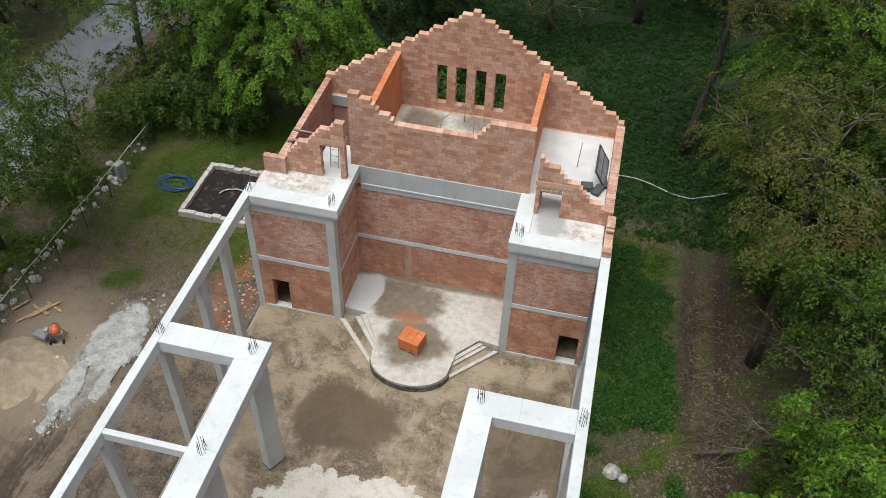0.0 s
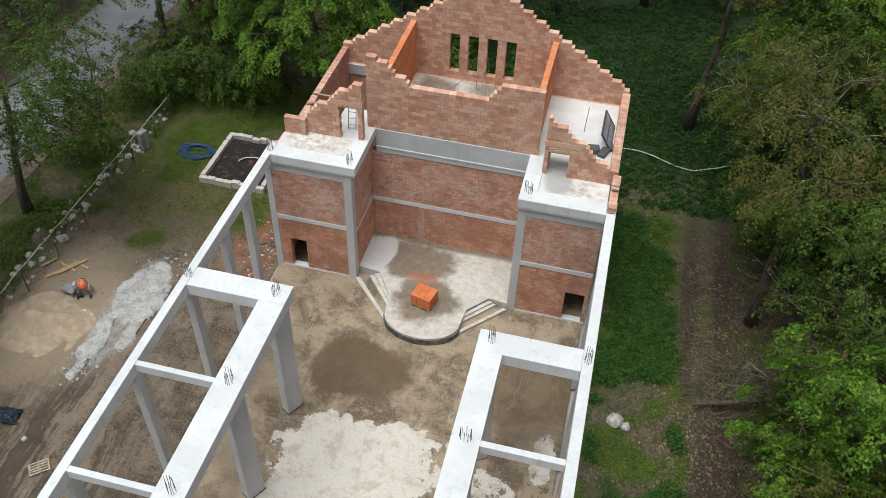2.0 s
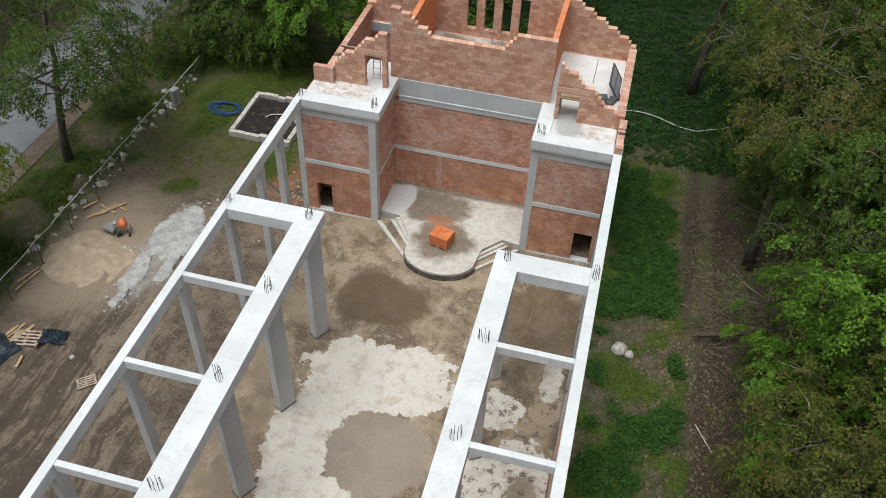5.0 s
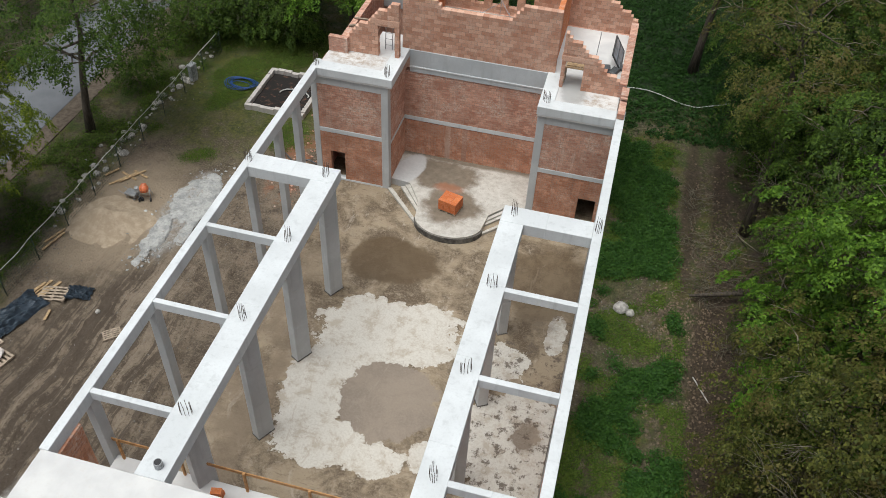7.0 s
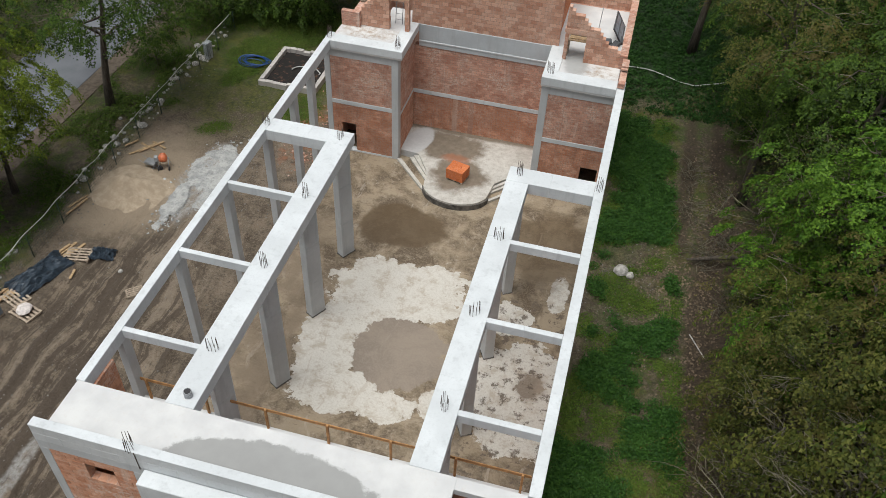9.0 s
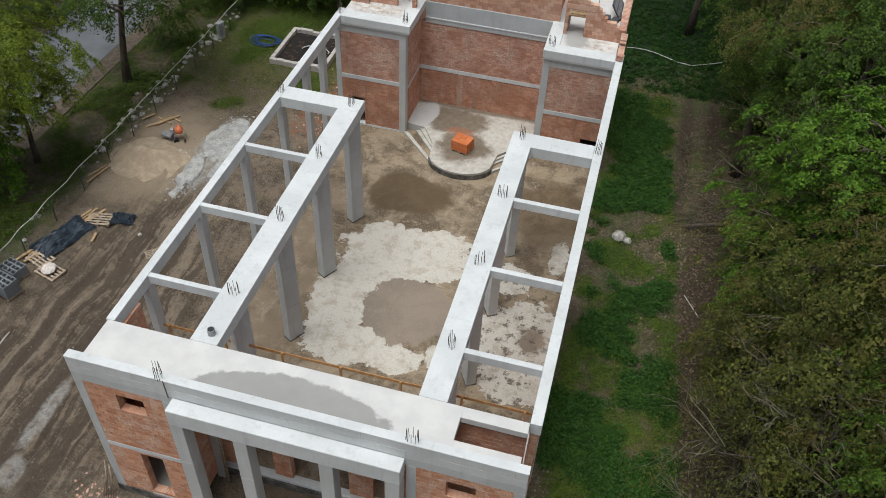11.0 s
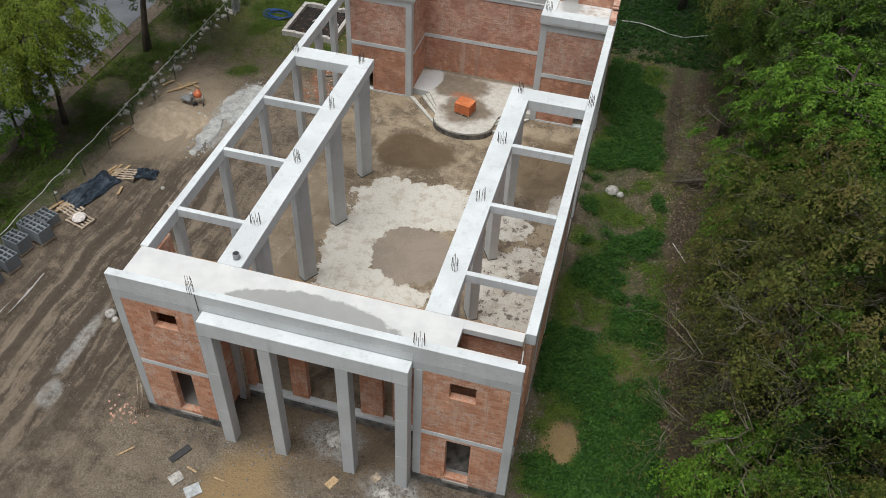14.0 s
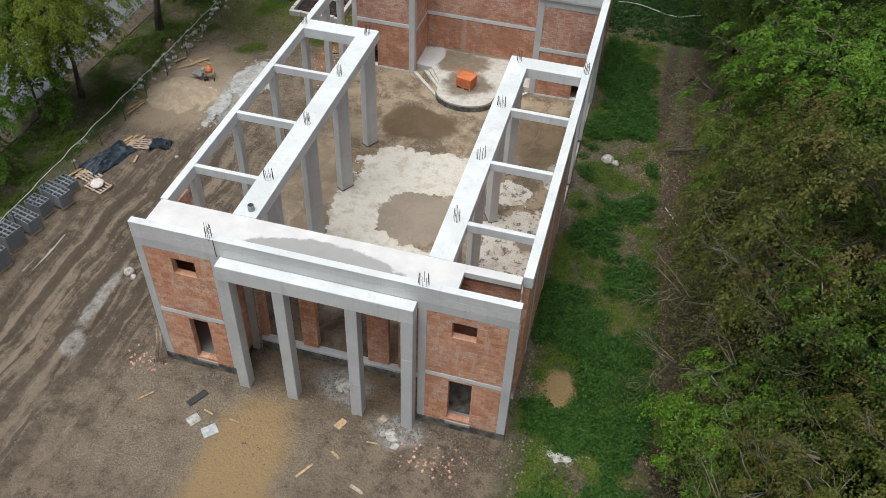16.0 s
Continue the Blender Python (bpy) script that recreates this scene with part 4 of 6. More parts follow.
def tree_base(seed, height, spread, trunk_r, bare, lean, limbs, leaves, leaf, material, clump, twigs, label, category="tree"):
    """A tree: tapered trunk with limbs and twigs, and a crown of leaf clumps round the limb ends."""
    rng = np.random.default_rng(seed)
    e = thing("tree", label, category, (0, 0, 0), "trees")
    wood, fine, ends = bmesh.new(), bmesh.new(), []
    top = np.array([lean[0], lean[1], height * 0.86])
    pts = [np.array([0, 0, -0.3])]
    for i in range(1, 8):
        f = i / 7
        pts.append(top * np.array([f ** 1.3, f ** 1.3, f]) + np.append(rng.normal(0, 0.10 * f * 2, 2), 0))
    rad = [trunk_r * (1.35 if i == 0 else 1.0) * (1 - 0.85 * i / 7) for i in range(8)]
    add_tube(wood, pts, rad, 9)
    golden = 2.399
    for k in range(limbs):
        f = bare + (0.97 - bare) * ((k + 0.5) / limbs)
        at = f * 7
        i = int(min(6, at))
        p0 = pts[i] * (1 - (at - i)) + pts[i + 1] * (at - i)
        a = k * golden + rng.normal(0, 0.35)
        shape = math.sin(math.pi * min(0.98, (f - bare) / (1.02 - bare) * 0.78 + 0.2)) ** 0.6
        L = spread * shape * rng.uniform(0.72, 1.12)
        up = rng.uniform(0.12, 0.55) * L
        p3 = p0 + np.array([math.cos(a) * L, math.sin(a) * L, up])
        bend = rng.normal(0, 0.12 * L, 3)
        p1 = p0 * 0.66 + p3 * 0.34 + bend * 0.7 + np.array([0, 0, 0.08 * L])
        p2 = p0 * 0.33 + p3 * 0.67 + bend
        r0 = max(0.03, trunk_r * 0.42 * (1 - f * 0.6))
        add_tube(wood, [p0, p1, p2, p3], [r0, r0 * 0.7, r0 * 0.45, r0 * 0.15], 6)
        ends.append((p3, 1.0))
        ends.append((p2 * 0.5 + p3 * 0.5 + rng.normal(0, 0.25, 3), 0.9))
        ends.append((p2 + rng.normal(0, 0.3, 3), 0.8))
        for j in range(3 + twigs):
            g = rng.uniform(0.35, 1.0)
            q0 = p1 * (1 - g) + p3 * g if g > 0.5 else p0 * (0.5 - g) * 2 + p1 * (g * 2) if g < 0.5 else p1
            sa = a + rng.choice([-1, 1]) * rng.uniform(0.4, 1.2)
            sl = L * rng.uniform(0.25, 0.5)
            q2 = q0 + np.array([math.cos(sa) * sl, math.sin(sa) * sl, rng.uniform(-0.05, 0.5) * sl])
            q1 = (q0 + q2) / 2 + rng.normal(0, 0.1 * sl, 3)
            add_tube(fine, [q0, q1, q2], [r0 * 0.3 + 0.014, r0 * 0.2 + 0.011, 0.008], 4)
            ends.append((q2, 0.85))
            if twigs:
                for _ in range(twigs):
                    h0 = q1 * 0.5 + q2 * 0.5 + rng.normal(0, 0.05, 3)
                    run = (q2 - q0) / (np.linalg.norm(q2 - q0) + 1e-6)
                    h1 = h0 + run * sl * rng.uniform(0.4, 1.0) + rng.normal(0, 1, 3) * np.array([0.26, 0.26, 0.2]) * sl
                    add_tube(fine, [h0, h0 * 0.66 + h1 * 0.34 + rng.normal(0, 0.09, 3), h0 * 0.3 + h1 * 0.7 + rng.normal(0, 0.09, 3) + np.array([0, 0, 0.06]), h1], [0.013, 0.010, 0.007, 0.005], 3)
                    ends.append((h1, 0.5))
    part("trunk", wood, M_BARK, e, "rough dark trunk with spreading limbs")
    tagged(part("twig_spray", fine, M_TWIG, e), "", "", "", "stuff")
    C, N = [], []
    # drooping sprays of leaves stand apart on the outside of the crown, with dark gaps between them
    more = []
    for p, w in ends:
        for _ in range(5):
            more.append(p + rng.normal(0, clump * 0.8, 3) * np.array([1, 1, 0.8]))
    more = np.array(more)
    f = np.clip(more[:, 2] / (height * 0.86), 0, 1)
    axis = np.stack([lean[0] * f ** 1.3, lean[1] * f ** 1.3], 1)
    away = more[:, :2] - axis
    out = np.hypot(away[:, 0], away[:, 1]) / spread
    keep = (more[:, 2] > height * 0.74) | (rng.uniform(size=len(more)) < np.clip((out - 0.2) * 2.2, 0.04, 1.0))
    picked = []
    for i in np.flatnonzero(keep)[rng.permutation(int(keep.sum()))]:
        if not picked or (np.linalg.norm((more[picked] - more[i]) * np.array([1, 1, 1.5]), axis=1) > clump * 1.0).all():
            picked.append(i)
    for i in picked:
        p = more[i]
        k = max(6, int(leaves / len(picked) * rng.uniform(0.5, 1.5)))
        r = clump * rng.uniform(0.5, 0.95)
        tilt = away[i] / spread * 0.75 + rng.normal(0, 0.15, 2)
        a, q = rng.uniform(0, 2 * np.pi, k), rng.uniform(0, 1, k) ** 0.5
        lobes = 0.72 + 0.28 * np.cos(a * int(rng.integers(3, 6)) + rng.uniform(0, 6))
        ox, oy = np.cos(a) * q * r * lobes, np.sin(a) * q * r * lobes
        oz = -0.42 * r * q ** 2 - ox * tilt[0] - oy * tilt[1] + rng.normal(0, 0.09 * r, k)
        C.append(p + np.stack([ox, oy, oz], 1))
        N.append(np.stack([ox / r * 0.75 + tilt[0], oy / r * 0.75 + tilt[1], np.full(k, 1.0)], 1) + rng.normal(0, 0.32, (k, 3)))
    me = leaf_mesh("crown", np.concatenate(C), np.concatenate(N), leaf, material, rng)
    cr = new("crown", me)
    cr.parent = e
    tagged(cr, "", "", "", "stuff")
    return e


TREES = {}


def plant(kind, x, y, scale=1.0, turn=0.0, tall=1.0):
    """The first of a kind is the tree itself, the rest are copies."""
    m = Matrix.Translation((x, y, ground_height(x, y))) @ Matrix.Rotation(radians(turn), 4, "Z")
    base, used = TREES[kind]
    if not used:
        TREES[kind] = (base, True)
        ob = base
    else:
        ob = copy_thing(base, m)
    ob.scale = (1, 1, 1)
    ob.matrix_world = m @ Matrix.Diagonal((scale, scale, scale * tall, 1))
    return ob


TREES["maple"] = (tree_base(1, 14.8, 3.6, 0.26, 0.28, (0.4, 0.3), 20, 64000, 0.115, L_BRIGHT, 0.78, 0, "tall maple with bright fresh green leaves"), False)
TREES["maple_b"] = (tree_base(2, 12.0, 3.2, 0.22, 0.25, (-0.5, 0.4), 17, 50000, 0.115, L_BRIGHT, 0.72, 0, "leafy maple with bright green drooping leaves"), False)
TREES["beech"] = (tree_base(3, 15.0, 3.6, 0.28, 0.34, (0.7, -0.4), 19, 52000, 0.105, L_MID, 0.75, 1, "tall forest tree with mid-green leaves"), False)
TREES["beech_b"] = (tree_base(4, 13.0, 3.4, 0.24, 0.34, (-0.5, -0.3), 17, 46000, 0.105, L_MID, 0.7, 1, "forest tree with loose mid-green crown"), False)
TREES["olive"] = (tree_base(5, 12.6, 3.1, 0.2, 0.2, (0.2, 0.3), 20, 60000, 0.09, L_OLIVE, 0.62, 2, "young oak with brownish olive spring leaves"), False)
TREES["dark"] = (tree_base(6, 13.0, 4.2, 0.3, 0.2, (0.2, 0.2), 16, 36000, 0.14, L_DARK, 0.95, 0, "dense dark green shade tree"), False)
TREES["bare"] = (tree_base(7, 10.8, 3.6, 0.17, 0.2, (-0.7, -0.4), 20, 9000, 0.075, L_OLIVE, 0.45, 4, "half-bare tree with grey twigs and a few leaves"), False)
TREES["sapling"] = (tree_base(8, 7.4, 2.0, 0.09, 0.15, (0.1, 0.1), 16, 32000, 0.1, L_BRIGHT, 0.6, 0, "slim young tree with fresh green leaves"), False)
TREES["shrub"] = (tree_base(9, 3.2, 1.8, 0.06, 0.08, (0.1, 0.1), 11, 10000, 0.11, L_MID, 0.45, 1, "low green shrub at the wood's edge", "shrub"), False)
TREES["linden"] = (tree_base(14, 12.0, 3.1, 0.2, 0.45, (0.9, 0.2), 16, 46000, 0.105, L_YELLOW, 0.7, 1, "roadside linden with fresh yellow-green leaves"), False)
TREES["tall"] = (tree_base(12, 16.0, 3.4, 0.27, 0.6, (0.9, 0.6), 12, 26000, 0.1, L_OLIVE, 0.6, 2, "tall forest tree with a high thin crown"), False)
TREES["sparse"] = (tree_base(13, 12.5, 4.3, 0.24, 0.36, (1.6, 0.2), 17, 42000, 0.1, L_MID, 0.6, 2, "roadside tree with a thin olive-green crown"), False)
# along the ride, from the entrance end backwards
for q in (("bare", 11.2, -5.4, 0.95, 30), ("olive", 12.8, -4.6, 0.9, 60), ("beech_b", 13.4, -0.4, 0.97, 80), ("sapling", 9.4, -0.5, 1.0, 30), ("bare", 10.3, 3.2, 1.0, 0), ("bare", 11.4, 1.4, 0.95, 130),
          ("olive", 13.6, 5.2, 1.25, 140), ("bare", 10.1, 6.0, 0.95, 210), ("olive", 10.3, 9.0, 0.98, 20), ("maple", 10.9, 12.8, 1.0, 50), ("bare", 11.2, 17.2, 1.02, 300), ("beech", 11.6, 20.6, 0.98, 100),
          ("beech_b", 10.6, 28.6, 0.98, 250), ("tall", 8.8, 26.0, 0.95, 90), ("beech", 12.6, 31.4, 0.98, 310), ("beech_b", 10.3, 35.4, 0.9, 40), ("tall", 5.4, 40.6, 1.0, 0), ("maple_b", 11.6, 40.0, 1.05, 70),
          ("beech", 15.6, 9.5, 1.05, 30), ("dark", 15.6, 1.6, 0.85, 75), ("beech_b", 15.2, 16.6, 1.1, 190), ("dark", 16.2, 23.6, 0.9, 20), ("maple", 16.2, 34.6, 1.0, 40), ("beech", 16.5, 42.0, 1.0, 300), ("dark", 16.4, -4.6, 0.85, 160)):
    plant(*q)
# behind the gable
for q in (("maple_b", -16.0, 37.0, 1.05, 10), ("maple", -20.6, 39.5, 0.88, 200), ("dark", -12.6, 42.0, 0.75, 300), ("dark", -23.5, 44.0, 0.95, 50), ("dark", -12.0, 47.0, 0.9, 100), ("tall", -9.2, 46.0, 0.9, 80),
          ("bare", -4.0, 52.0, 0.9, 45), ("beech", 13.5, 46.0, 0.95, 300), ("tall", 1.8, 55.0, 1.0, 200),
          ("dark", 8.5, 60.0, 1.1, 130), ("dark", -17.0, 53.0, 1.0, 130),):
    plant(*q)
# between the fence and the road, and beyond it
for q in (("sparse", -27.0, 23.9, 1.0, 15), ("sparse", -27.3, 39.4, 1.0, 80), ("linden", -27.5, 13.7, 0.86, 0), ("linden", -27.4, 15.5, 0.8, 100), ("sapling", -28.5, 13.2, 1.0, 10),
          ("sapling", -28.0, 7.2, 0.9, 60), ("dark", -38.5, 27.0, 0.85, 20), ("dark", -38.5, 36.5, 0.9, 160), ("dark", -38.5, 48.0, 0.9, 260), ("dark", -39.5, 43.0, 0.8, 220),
          ("olive", -38.0, 12.0, 0.8, 20), ("bare", -27.2, 31.5, 0.6, 200)):
    plant(*q)
for q in (("shrub", -26.4, 28.5, 0.6, 130), ("shrub", -25.8, 35.5, 1.1, 200), ("shrub", -23.5, 37.0, 1.3, 20),
          ("shrub", 10.2, 14.2, 0.8, 0), ("shrub", 10.2, 19.0, 0.9, 50), ("shrub", 10.4, 31.5, 1.1, 90), 
          ("shrub", -9.5, 41.0, 1.3, 10), ("shrub", -3.0, 40.5, 1.1, 150), ("shrub", 11.2, -3.5, 1.0, 0), 
          ("shrub", -20.0, 36.8, 1.0, 10)):
    plant(*q)


def carpet(name, label, count, place, size, material, seed, lift=(0.05, 0.4), category="undergrowth"):
    """Low plants: many small leaves in uneven clumps."""
    rng = np.random.default_rng(seed)
    P = []
    while len(P) < count:
        q = place(rng)
        if q is None:
            continue
        x, y, dens = q
        k = int(rng.integers(10, 26))
        r = rng.uniform(0.18, 0.45)
        h = rng.uniform(*lift)
        g = ground_height(x, y)
        for _ in range(k):
            a, d = rng.uniform(0, 6.28), r * math.sqrt(rng.uniform())
            P.append((x + d * math.cos(a), y + d * math.sin(a), g + h * (1 - 0.6 * (d / r) ** 2) * rng.uniform(0.5, 1.0)))
    C = np.array(P[:count])
    N = rng.normal(0, 0.45, (len(C), 3)) + np.array([0, 0, 1.0])
    ob = new(name, leaf_mesh(name, C, N, size, material, rng, 0.7))
    return tagged(ob, label, category, "", "stuff")


def nettle_spot(rng):
    x, y = rng.uniform(1.75, 7.1), rng.uniform(-3.0, 32.5)
    if x > 7.2 - 0.077 * y + 0.5 * noise.noise((y * 0.9, 0.0, 3.0)) + 0.3 * noise.noise((y * 2.9, 0.0, 4.0)):
        return None
    if math.hypot((x - 3.3) / 0.8, (y - 2.7) / 1.3) < 1:
        return None
    d = noise.noise((x * 0.35, y * 0.35, 2.0)) + 0.4 * noise.noise((x * 1.1, y * 1.1, 4.0))
    d += 0.35 * noise.noise((x * 2.3, y * 2.3, 9.0))
    lim = -0.22 if y < 5.5 else -0.02 if y < 10.5 else 0.16 if y < 21.5 else -0.15
    if 15.0 < y < 21.5 and x < 3.4:
        lim = 0.35
    elif y < 3 and x < 3.4:
        lim = 0.15
    if 1.75 < x < 2.8 and y < 5:
        lim = 0.3
    if y > 26 and x > 4.6:
        lim = 0.12
    return (x, y, 1) if d > lim else None


def grass_spot(rng):
    x, y = rng.uniform(1.75, 7.3), rng.uniform(-7.0, 32.5)
    if x > 7.3 - 0.077 * y + 0.45 * noise.noise((y * 1.3, 0.0, 6.0)) + 0.25 * noise.noise((y * 3.1, 0.0, 7.0)):
        return None
    if math.hypot((x - 3.3) / 0.8, (y - 2.7) / 1.3) < 1:
        return None
    d = noise.noise((x * 0.5, y * 0.5, 32.0)) + 0.5 * noise.noise((x * 1.6, y * 1.6, 34.0))
    d += 0.3 * noise.noise((x * 3.1, y * 3.1, 36.0))
    return (x, y, 1) if d > (0.18 if 14 < y < 21 else -0.05 if x > 2.6 or y > 6 else 0.25) else None


def wood_spot(rng):
    x, y = rng.uniform(-14, 13), rng.uniform(32.8, 62)
    if noise.noise((x * 0.3, y * 0.3, 8.0)) < -0.45 or (x < 5 and y < 34.0 and rng.uniform() < 0.5):
        return None
    return x, y, 1


def fence_spot(rng):
    x, y = rng.uniform(-28.3, -24.6), rng.uniform(-2, 42)
    return (x, y, 1) if noise.noise((x * 0.5, y * 0.4, 12.0)) > -0.05 else None


def lawn_spot(rng):
    x, y = rng.uniform(-25, -14), rng.uniform(22, 38)
    if noise.noise((x * 0.4, y * 0.4, 15.0)) + (y - 30) * 0.06 < 0.1 or (-20.2 < x < -14 and 28 < y < 33):
        return None
    return x, y, 1


def floor_spot(rng):
    x, y = rng.uniform(9.6, 24), rng.uniform(-8, 45)
    return (x, y, 1) if noise.noise((x * 0.35, y * 0.3, 21.0)) > 0.02 else None


carpet("nettles", "dense dark green nettles and weeds beside the wall", 130000, nettle_spot, 0.1, L_NETTLE, 11, (0.1, 0.45))
carpet("weed_grass", "short green grass and weeds along the wall", 120000, grass_spot, 0.075, L_GRASS, 17, (0.02, 0.14))
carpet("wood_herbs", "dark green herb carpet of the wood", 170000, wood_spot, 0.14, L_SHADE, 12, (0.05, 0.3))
carpet("fence_weeds", "green weeds and grass along the fence", 45000, fence_spot, 0.09, L_GRASS, 13, (0.05, 0.45))
carpet("yard_grass", "thin grass tufts on the yard", 60000, lawn_spot, 0.07, L_GRASS, 14, (0.02, 0.11))
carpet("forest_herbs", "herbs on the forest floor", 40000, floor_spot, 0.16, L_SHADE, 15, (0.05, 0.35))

# ---- things on the building ----
M_STEEL = plain("grey_steel", (0.33, 0.34, 0.35), 0.5, 0.6, 0.25, 20)
M_PIPE = plain("grey_plastic_pipe", (0.07, 0.075, 0.08), 0.5)
M_GLASSY = plain("dusty_dark_pane", (0.27, 0.31, 0.35), 0.25, 0.0, 0.2, 3)
M_BLACK = plain("black_rubber", (0.025, 0.025, 0.027), 0.6)
sd = Nodes("dry_sand", 0.95)
sdc = sd.mix(sd.ramp(sd.noise(2.5, 8.0, 0.72), 0.4, 0.62), (0.35, 0.275, 0.195), (0.44, 0.355, 0.26))
sd.bump(sd.math("ADD", sd.noise(4.0, 8.0, 0.7), sd.math("MULTIPLY", sd.noise(22.0, 4.0, 0.7), 0.35)), 0.8, 0.12)
M_SAND = sd.done(sdc)
M_RUBBLE = plain("dusty_rubble", (0.20, 0.182, 0.16), 0.95, 0, 0.35, 2)
M_LITTER = plain("dead_leaf_litter", (0.17, 0.125, 0.085), 0.95, 0, 0.4, 2)
M_SPILL = plain("spilled_concrete", (0.36, 0.365, 0.36), 0.9, 0, 0.45, 5)
M_STONE = plain("pale_field_stone", (0.36, 0.345, 0.32), 0.9, 0, 0.4, 5)
M_TARP = plain("blue_grey_tarp", (0.06, 0.085, 0.115), 0.4, 0, 0.35, 4)
M_HOSE = plain("blue_hose", (0.02, 0.075, 0.24), 0.4)
M_CABLE = plain("pale_cable", (0.42, 0.42, 0.41), 0.6)
M_NET = plain("dark_green_fence_wire", (0.025, 0.05, 0.038), 0.6)
M_BOX = plain("grey_cabinet_paint", (0.38, 0.40, 0.41), 0.5)
M_DRUM = plain("orange_mixer_paint", (0.56, 0.15, 0.06), 0.5, 0, 0.3, 12)
M_PAINTW = plain("white_sacks", (0.6, 0.55, 0.52), 0.6, 0, 0.2, 8)
M_TIMBER = plain("orange_formwork_plank", (0.42, 0.22, 0.085), 0.7, 0, 0.25, 5)


def rebar_tuft(x, y, z, n=10, high=0.55, seed=0):
    rng = random.Random(seed)
    e = thing("rebar_tuft", "tuft of rusty rebar rods sticking out of concrete", "rebar", (0, 0, 0), "rebar tufts")
    for i in range(n):
        a = 2 * math.pi * i / n
        bx, by = 0.12 * math.cos(a) + rng.uniform(-.02, .02), 0.2 * math.sin(a)
        l = high * rng.uniform(0.75, 1.1)
        part("rod", tube([(bx, by, -0.05), (bx + rng.uniform(-.03, .03), by + rng.uniform(-.03, .03), l)], 0.009, 5), M_RUST, e)
    e.matrix_world = Matrix.Translation((x, y, z))
    return e


tuft = rebar_tuft(-9.65, 16.05, TOP, 10, 0.55, 3)
for i, (x, y, z, r) in enumerate(((-9.66, 12.1, TOP, 15), (-9.66, 8.1, TOP, 40), (-9.66, 4.05, TOP, 100), (-13.03, 16.05, TOP, 60), (-1.88, 16.0, TOP, 10), (-1.88, 11.95, TOP, 80), (-1.86, 8.0, TOP, 130), (-1.86, 4.0, TOP, 200), (1.4, 15.95, TOP, 0),
                                  (-9.95, -0.36, 7.43, 30), (-1.92, -0.36, 7.43, 90), (-9.5, 23.75, 6.7, 0), (-13.02, 23.75, 6.7, 20), (-1.98, 23.9, 6.72, 50))):
    copy_thing(tuft, Matrix.Translation((x, y, z)) @ Matrix.Rotation(radians(r), 4, "Z"))

e = thing("pipe_stub", "short grey pipe sleeve standing on the beam", "pipe", (-9.55, 2.15, TOP))
bm = tube([(0, 0, -0.01), (0, 0, 0.24)], 0.13, 16)
part("sleeve", bm, M_STEEL, e)
# the sleeve is closed; a black disc paints the shade inside it
part("opening", tube([(0, 0, 0.235), (0, 0, 0.245)], 0.105, 16), M_BLACK, e, "dark mouth of the sleeve")

# pallet of clay blocks on the altar platform
M_CLAYNEW = brick("new_clay_block", (0.52, 0.13, 0.035), (0.62, 0.19, 0.06), 0.05)


def pallet_parts(e, w, d, material):
    for i in range(5):
        y = -d / 2 + 0.06 + i * (d - 0.12) / 4
        part("deck_board", box(-w / 2, w / 2, y - 0.05, y + 0.05, 0.10, 0.122, 0.003), material, e)
    for x in (-w / 2 + 0.06, 0, w / 2 - 0.06):
        part("bearer", box(x - 0.05, x + 0.05, -d / 2, d / 2, 0.0, 0.10, 0.004), material, e)


e = thing("block_pallet", "pallet stacked with bright orange clay blocks", "brick pallet")
pallet_parts(e, 1.1, 0.95, M_WOODGREY)
CB = mesh_from("clay_block", box(-0.178, 0.178, -0.115, 0.115, -0.115, 0.115, 0.006), M_CLAYNEW)
for k in range(3):
    for i in range(3):
        for j in range(4):
            ob = new("clay_block", CB)
            ob.parent = e
            ob.matrix_local = Matrix.Translation(((i - 1) * 0.366, (j - 1.5) * 0.237, 0.122 + 0.118 + k * 0.236))
e.matrix_world = Matrix.Translation((-5.86, 22.5, 0.4)) @ Matrix.Rotation(radians(-14), 4, "Z") @ Matrix.Diagonal((0.88, 0.88, 0.85, 1))

# gallery guard rail
e = thing("guard_rail", "raw timber guard rail along the gallery edge", "railing")
for i in range(7):
    x = -12.6 + i * 2.25
    part("post", box(x - 0.04, x + 0.04, 3.9, 3.98, 3.0, 4.1, 0.005), M_TIMBER, e)
part("rail", box(-12.86, 1.18, 3.985, 4.02, 3.93, 4.07, 0.004), M_TIMBER, e)
for i, (x, y) in enumerate(((-8.95, 3.55), (-8.9, 3.3))):
    ob = new("clay_block", CB)
    ob.matrix_world = Matrix.Translation((x, y, 3.118 + 0.0)) @ Matrix.Rotation(0.4 * i, 4, "Z")
    tagged(ob, "single loose orange clay block on the gallery", "block")
ob = new("clay_block", CB)
ob.matrix_world = Matrix.Translation((-8.93, 3.45, 3.118 + 0.232)) @ Matrix.Rotation(0.2, 4, "Z")
tagged(ob, "orange clay block lying on two others", "block")

# timber in the porch and attic
e = thing("timber_strut", "diagonal raw timber prop in the porch", "prop")
part("plank", tube([(-9.4, 0.9, GROUND), (-8.9, 0.4, 6.0)], 0.06, 4), M_WOODGREY, e)


def stick(label, a, b, r, material, name="timber_pole", category="timber", sides=5):
    a, b = Vector(a), Vector(b)
    ob = new(name, mesh_from(name, tube([a, a.lerp(b, 0.5), b], r, sides), material))
    return tagged(ob, label, category)


